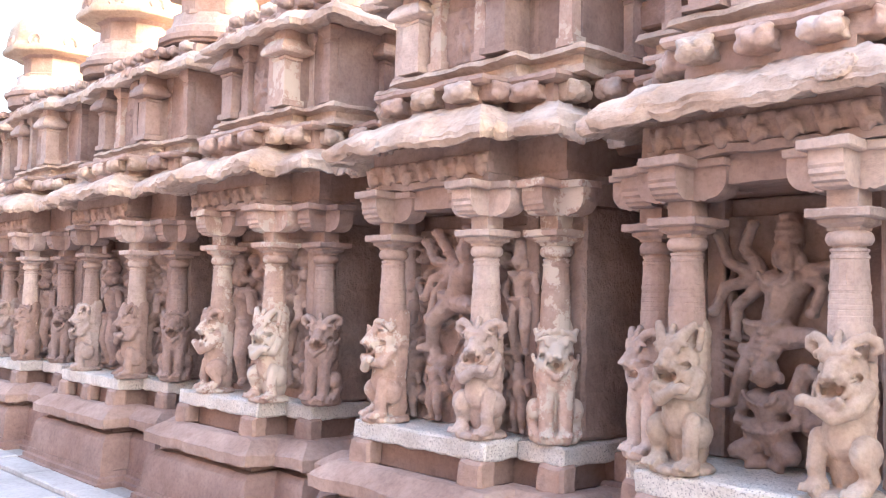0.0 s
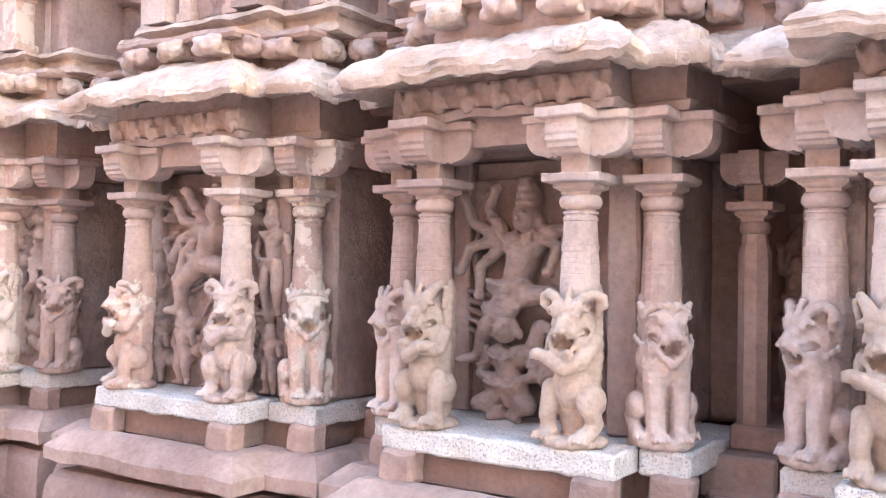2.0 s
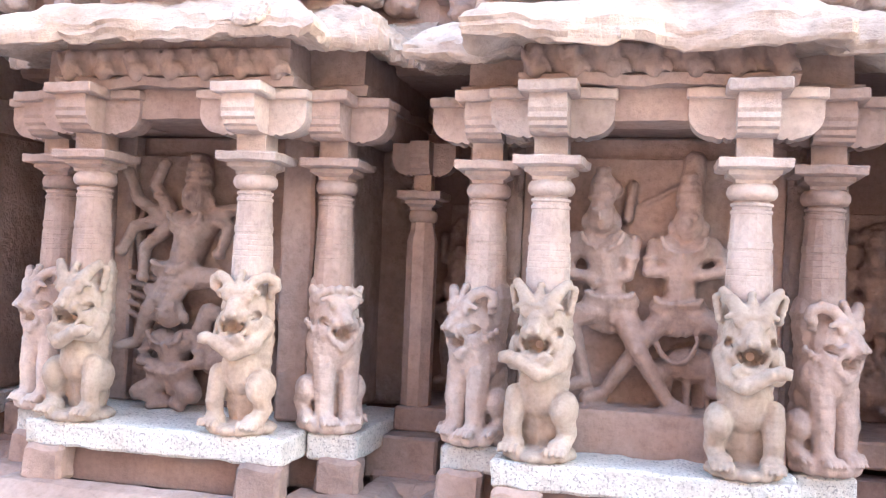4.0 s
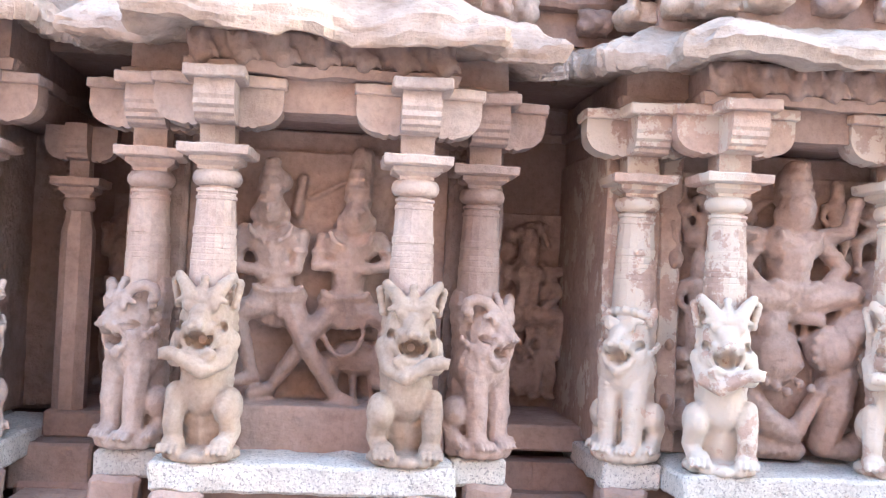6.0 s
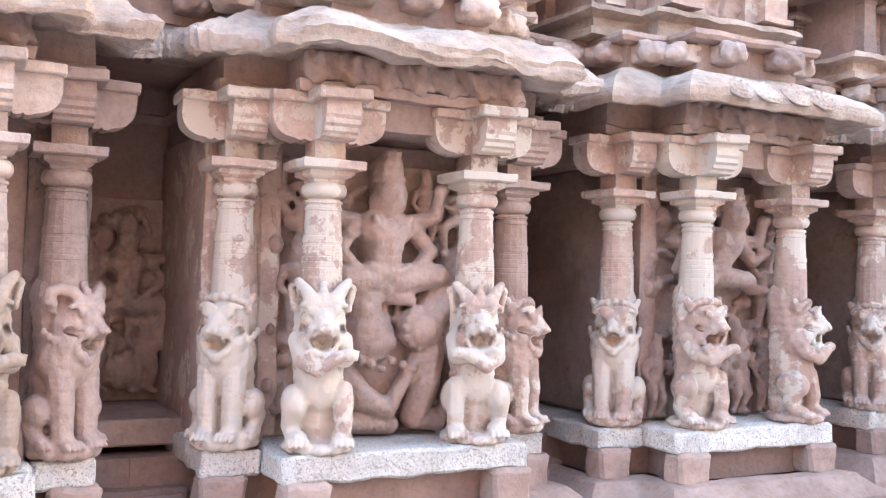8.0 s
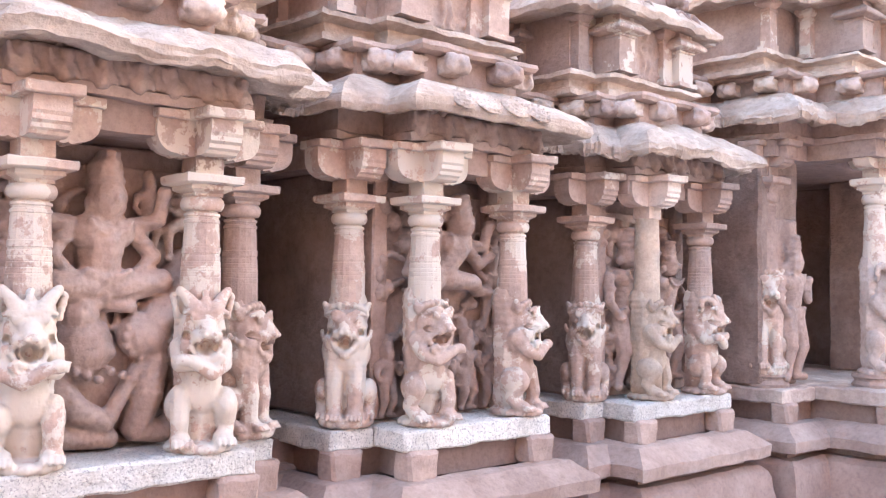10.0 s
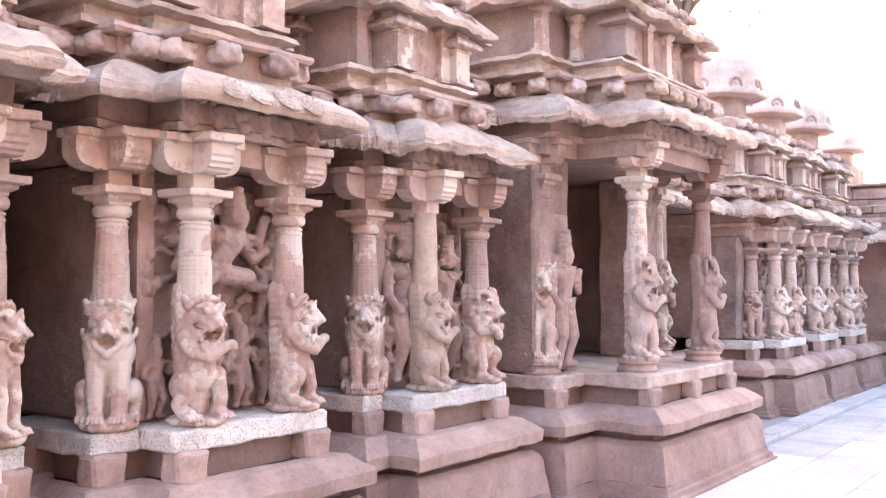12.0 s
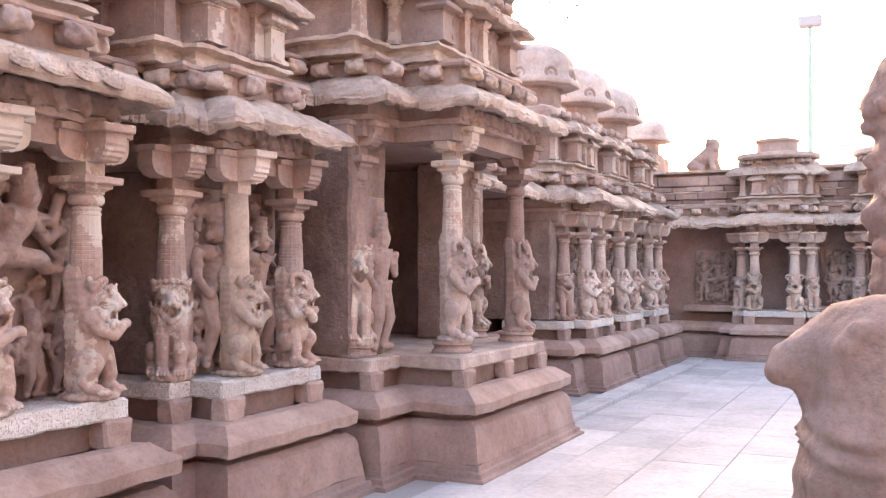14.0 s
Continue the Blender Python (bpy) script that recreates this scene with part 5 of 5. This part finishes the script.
wall_e = new("wall_east", mesh_from(box(18.75, 19.3, -14, 5.2, 0, 3.42, 0.0, 0.0, 0.01), "wall_east", SAND_DARK))
tagged(wall_e, "weathered sandstone end wall of the court", "wall", kind="structure")
for i, (y, w) in enumerate([(3.15, 0.72), (0.98, 0.5)]):
    p = gap_panel(i, 0, w, "panel", 60 + i)
    p.matrix_basis = Matrix.Translation((18.72, y, 0.95)) @ Matrix.Rotation(radians(-90), 4, "Z")
# low stepped crowns on the end shrines
for y in (2.0, 0.05, -1.9):
    c = thing("roof_crown", "low round stepped stone crown on the roof", "roof ornament", (18.45, y, 3.54))
    part("step", rough_up(lathe([(0.66, 0), (0.70, 0.03), (0.70, 0.09), (0.62, 0.10)], 24), 0.010, 5, y), SAND_PALE, c)
    part("drum", shift(rough_up(lathe([(0.35, 0), (0.34, 0.20), (0.38, 0.22), (0.38, 0.26), (0.30, 0.275)], 24), 0.008, 6, y), 0, 0, 0.10), SAND, c)


# ---- a small bull sitting up on the wall top ----
bm = bmesh.new()
limb(bm, (0, 0.20, 0.13), (0, -0.08, 0.34), 0.17, 0.17)
limb(bm, (0, -0.08, 0.30), (0, -0.15, 0.52), 0.16, 0.12)
ball(bm, (0, -0.13, 0.53), (0.13, 0.14, 0.11), 14)
limb(bm, (-0.02, -0.16, 0.52), (-0.06, -0.21, 0.44), 0.10, 0.075)
for a in (-1, 1):
    limb(bm, (a * 0.10, -0.12, 0.30), (a * 0.12, -0.19, 0.06), 0.06, 0.06)
    limb(bm, (a * 0.14, 0.22, 0.13), (a * 0.15, 0.02, 0.07), 0.11, 0.07)
    ball(bm, (a * 0.11, -0.08, 0.60), (0.03, 0.03, 0.04), 8)
wb = new("bull_statue", fused(bm, 0.014, "bull_statue", SAND, 0.010, 9, 2))
wb.matrix_basis = Matrix.Translation((18.85, 3.33, 3.41)) @ Matrix.Rotation(radians(-12), 4, "Z")
tagged(wb, "small weathered stone bull sitting on the wall top", "statue")

# ---- the great couched bull beside the court, seen from its muzzle ----
bm = bmesh.new()
ball(bm, (0.0, -0.62, 0.80), (0.52, 0.62, 0.62), 16)
limb(bm, (0.02, -0.06, 0.30), (0.0, -0.06, 0.70), 0.44, 0.39)
limb(bm, (0.0, -0.06, 0.70), (0.0, -0.08, 1.10), 0.39, 0.34)
ball(bm, (0.0, -0.10, 1.24), (0.33, 0.36, 0.27), 16)
limb(bm, (0.0, 0.05, 1.27), (0.0, 0.32, 1.185), 0.215, 0.115)
ball(bm, (0.0, 0.375, 1.155), (0.13, 0.07, 0.07))
limb(bm, (0.0, 0.10, 1.12), (0.0, 0.22, 1.08), 0.17, 0.10)
ball(bm, (-0.10, -0.30, 1.47), (0.12, 0.20, 0.09))
for k in range(19):
    a = math.pi * (0.5 + 1.0 * k / 18)
    ball(bm, (0.372 * math.cos(a), -0.07 + 0.355 * math.sin(a), 0.90 - 0.10 * abs(math.cos(a))), 0.030, 8)
    ball(bm, (0.352 * math.cos(a), -0.07 + 0.335 * math.sin(a), 1.0 - 0.1 * abs(math.cos(a))), 0.026, 8)
for k in range(7):
    ball(bm, (-0.27, -0.22 + 0.05 * k, 1.32 + 0.04 * math.sin(k * 1.7)), 0.05, 8)
bmesh.ops.create_cube(bm, size=1, matrix=Matrix.Translation((0, -0.5, 0.12)) @ Matrix.Diagonal((1.1, 1.5, 0.26, 1)))
great = new("bull_statue", fused(bm, 0.022, "bull_statue", SAND, 0.010, 7, 3))
great.matrix_basis = Matrix.Translation((5.05, 0.08, 0))
tagged(great, "huge worn sandstone bull with a carved necklace", "statue")

# a tall weathered lion pillar beyond it
bm = bmesh.new()
limb(bm, (0, 0, 0.2), (0, 0, 1.5), 0.30, 0.27)
limb(bm, (0, 0, 1.5), (0, 0.02, 2.4), 0.25, 0.22)
ball(bm, (0, 0.07, 1.95), (0.22, 0.24, 0.16), 14)
ball(bm, (0, 0.05, 2.25), (0.22, 0.22, 0.16), 14)
limb(bm, (0, 0.05, 2.75), (0, 0.20, 2.70), 0.22, 0.12)
ball(bm, (0, 0.04, 2.86), (0.22, 0.20, 0.20), 14)
limb(bm, (0, 0.05, 2.55), (0, 0.14, 2.52), 0.20, 0.10)
for k in range(26):
    a = k * 2.4
    ball(bm, (0.21 * math.cos(a), 0.05 + 0.22 * math.sin(a), 1.7 + 0.045 * k), 0.055, 8)
lp = new("lion_pillar_statue", fused(bm, 0.02, "lion_pillar_statue", SAND_DARK, 0.02, 9, 2))
lp.matrix_basis = Matrix.Translation((7.55, -0.10, 0))
tagged(lp, "tall weathered stone lion pillar with a crumbling mane", "statue")

# ---- beyond the wall: a floodlight mast and a pale building ----
mast = thing("floodlight_mast", "slim pale green steel floodlight mast", "street lamp", (45.5, 3.72, 0))
GREEN = plain("pale_green_paint", (0.35, 0.50, 0.42), 0.5)
part("pole", lathe([(0.16, 0), (0.11, 6), (0.07, 12.4)], 12), GREEN, mast)
part("lamp_head", shift(block(0.5, 1.0, 0.5, 0, 0, 1, 0, 0.08), 0, 0, 12.3), plain("lamp_housing", (0.45, 0.42, 0.44), 0.5), mast)
house = thing("building", "pale distant building behind the court wall", "building", (62, 3.3, 0))
part("wall", box(-3, 3, -2.6, 1.2, 0, 8.6), plain("pale_render", (0.70, 0.74, 0.70), 0.8), house)
part("parapet", box(-3.1, 3.1, -2.7, 1.3, 8.6, 9.0), plain("white_render", (0.78, 0.78, 0.76), 0.8), house)
part("water_tank", box(-1, 1, -2.2, -1.0, 9.0, 9.9), GREEN, house)

# ---- a tree behind the cloister, the tips of its twigs hanging into the sky ----
LEAF = stone("dusty_leaf", (0.05, 0.07, 0.03), (0.08, 0.10, 0.045), (0.12, 0.13, 0.06), grain=8, bump=0.1)
BARK = stone("grey_bark", (0.10, 0.08, 0.065), (0.15, 0.12, 0.10), (0.21, 0.17, 0.14), grain=14, bump=0.8)
tree = thing("tree", "dusty green tree behind the cloister wall", "tree", (30.2, 11.9, 0))
rnd = random.Random(12)
bm = bmesh.new()
string(bm, [(0, 0, 0), (0.1, 0.05, 4.0), (0.0, 0.2, 8.0), (-0.1, 0.0, 11.0)], 0.34, 0.16)
twigs = []
for k in range(9):
    a = k * 0.7 + 0.2
    tip = Vector((2.4 * math.cos(a), 2.6 * math.sin(a), 12.4 + 0.7 * math.sin(k * 2.1)))
    string(bm, [(0, 0.1, 9.6 + 0.12 * k), tuple(tip * 0.5 + Vector((0, 0, 5.8))), tuple(tip)], 0.11, 0.03)
    twigs.append(tip)
for y, z in ((-2.0, 9.8), (-2.5, 9.35), (-3.0, 9.75), (-1.6, 10.1)):
    string(bm, [(-0.2, -1.2, 12.0), (-0.3, y * 0.8, 11.4), (-0.3, y, z)], 0.04, 0.012)
part("trunk", bm, BARK, tree, smooth=True)
bm = bmesh.new()


def leaf(c, size):
    u = Vector((rnd.gauss(0, 1), rnd.gauss(0, 1), rnd.gauss(0, 0.6))).normalized()
    w = u.cross(Vector((rnd.gauss(0, 1), rnd.gauss(0, 1), 1.0))).normalized()
    bm.faces.new([bm.verts.new(c + d) for d in (-u * size, w * size * 0.4 - u * size * 0.1, u * size, -w * size * 0.4 - u * size * 0.1)])


for tip in twigs:
    for k in range(150):
        leaf(tip + Vector((rnd.gauss(0, 0.7), rnd.gauss(0, 0.7), rnd.gauss(0.4, 0.45))), rnd.uniform(0.08, 0.14))
for y, z in ((-2.0, 9.8), (-2.5, 9.35), (-3.0, 9.75), (-1.6, 10.1)):
    for k in range(16):
        f = rnd.uniform(0, 1)
        leaf(Vector((-0.3 + rnd.gauss(0, 0.12), y * (0.8 + 0.2 * f) + rnd.gauss(0, 0.12), 11.4 + (z - 11.4) * f + rnd.gauss(0, 0.10))), rnd.uniform(0.08, 0.12))
part("crown", bm, LEAF, tree)

# ---- paving of the court ----
PAVE = [mesh_from(block(0.994, 0.595, 0.03, 0, 0, 1, 0, 0.003), "paving_slab", PAVING), mesh_from(block(1.294, 0.595, 0.03, 0, 0, 1, 0, 0.003), "paving_slab", PAVING)]
court = thing("pavement", "pale grey stone paving of the court", "paving", kind="structure")
rnd = random.Random(4)
for r in range(12):
    y = 2.75 - 0.6 * r
    x = 5.2 + rnd.uniform(0, 0.6)
    while x < 17.0:
        k = rnd.choice((0, 0, 1))
        w = (1.0, 1.3)[k]
        part("paving_slab", PAVE[k], None, court, "", Matrix.Translation((x + w / 2, y, -0.016 + rnd.uniform(0, 0.004))))
        x += w
for r in range(3):
    y = 2.75 - 0.6 * r
    x = -12.0 + rnd.uniform(0, 0.6)
    while x < -6.0:
        part("paving_slab", PAVE[0], None, court, "", Matrix.Translation((x, y, -0.016 + rnd.uniform(0, 0.004))))
        x += 1.0
# low kerb along the foot of the shrines
for a, b, y in ((-12.0, -6.4, 3.06), (9.6, 17.2, 3.06)):
    kerb = thing("kerb", "low worn stone kerb along the shrine plinths", "kerb", kind="structure")
    x = a
    while x < b:
        w = rnd.uniform(0.7, 1.2)
        part("kerb_stone", box(x, min(b, x + w) - 0.012, y, y + 0.27, 0, 0.06 + rnd.uniform(-0.01, 0.01), 0.1, 0.006, 0.01, x), PAVING, kerb)
        x += w

# the corner turret's dome
ct = thing("corner_turret", "weathered stone turret dome over the court's corner", "turret", (19.25, 4.7, 3.3))
part("body", block(1.1, 0.9, 0.5, 0.1, 0.01, 4, 2, 0.02), SAND, ct)
part("neck", NECK, None, ct, "", (0, 0, 0.5))
part("dome", DOMES[1], None, ct, "", Matrix.Translation((0, 0, 0.78)) @ Matrix.Diagonal((0.95, 0.95, 0.8, 1)))

# ---- guardian reliefs beside the porch's doorway ----
def guardian(x, y, z, h, seed):
    bm = bmesh.new()
    bmesh.ops.create_cube(bm, size=1, matrix=Matrix.Translation((0, 0.02, h / 2)) @ Matrix.Diagonal((0.34, 0.09, h, 1)))
    figure(bm, 0, 0.03 * h, 0.80 * h, STAND, 0.03, 1.2)
    limb(bm, (0, -0.06, 0.78 * h), (0, -0.04, 0.96 * h), 0.075, 0.045)
    for k in range(11):
        a = math.pi * k / 10
        limb(bm, (0.10 * math.cos(a), -0.05 - 0.03 * math.sin(a), 0.42 * h), (0.12 * math.cos(a), -0.05 - 0.04 * math.sin(a), 0.30 * h), 0.030, 0.026)
        ball(bm, (0.10 * math.cos(a), -0.06 - 0.03 * math.sin(a), 0.62 * h - 0.05 * math.sin(a)), 0.018, 8)
    for s in (-1, 1):
        limb(bm, (s * 0.13, -0.02, 0.05 * h), (s * 0.15, -0.02, 0.55 * h), 0.03, 0.03)
        ball(bm, (s * 0.085, -0.05, 0.70 * h), (0.03, 0.03, 0.045))
    g = tagged(new("guardian_relief", fused(bm, 0.010, "guardian_relief", SAND, 0.004, 26 + seed, 1)), "tall carved standing figure shape on a doorway's side", "relief")
    g.location = (x, y, z)


guardian(7.13, 3.795, 0.93, 1.25, 1)
guardian(6.62, 4.78, 0.95, 1.3, 2)

# ---- courses of squared stones in the parapet between the roof shrines ----
rnd = random.Random(9)
STONES = [mesh_from(block(0.36 + 0.1 * k, 0.12, 0.19, 0.06, 0.007, 6, 70 + k, 0.014), "stone_block", m) for k, m in enumerate((SAND, SAND_DARK, RED))]
spans = [(a[3] - 0.15, b[0] + 0.15) for a, b in zip(BAYS, BAYS[1:])] + [(6.15, 6.9), (9.3, 12.4), (13.9, 14.2), (15.65, 16.05), (17.3, 18.3)]
for lo, hi in spans:
    for row in range(3):
        x = lo + rnd.uniform(0, 0.12)
        while x < hi:
            k = rnd.choice((0, 0, 1, 1, 2))
            w = 0.36 + 0.1 * k + 0.012
            part("stone_block", STONES[k], None, wall_u, "", Matrix.Translation((x + w / 2, 4.70 + rnd.uniform(-0.03, 0.02), 2.91 + 0.205 * row)) @ Matrix.Rotation(rnd.uniform(-0.03, 0.03), 4, "Z") @ Matrix.Diagonal((1, 1, rnd.uniform(0.88, 1.0), 1)))
            x += w
# the end wall: a course of red blocks, a ledge, rubble courses, long top slabs and a coping
z = 2.58
for high, pool, most, gap in ((0.20, (2,), 1.15, 0.10), (0.11, (0, 1, 1), 1.3, 0.004), (0.14, (1, 1, 0), 1.6, 0.006), (0.10, (0, 1), 1.2, 0.004), (0.19, (0,), 2.8, 0.01)):
    y = -1.6 + rnd.uniform(0, 0.2)
    while y < 4.3:
        k = rnd.choice(pool)
        f = rnd.uniform(0.6, 1.0) * most
        w = (0.36 + 0.1 * k) * f
        part("stone_block", STONES[k], None, wall_e, "", Matrix.Translation((18.74 + rnd.uniform(-0.05, 0.03), y + w / 2, z)) @ Matrix.Rotation(radians(90) + rnd.uniform(-0.04, 0.04), 4, "Z") @ Matrix.Diagonal((f, 1, high * rnd.uniform(0.85, 1.05) / 0.19, 1)))
        y += w + gap
    z += high + 0.006
for q, out, high in ((2.765, 0.20, 0.045), (3.395, 0.12, 0.05), (3.02, 0.10, 0.025)):
    y = -1.7
    while y < 4.3:
        w = rnd.uniform(0.7, 1.5)
        part("ledge_stone", box(18.74 - out, 18.80, y, y + w - 0.012, q, q + high, 0.06, 0.010, 0.008, q + y, 7), CORNICE, wall_e, "", None, True)
        y += w
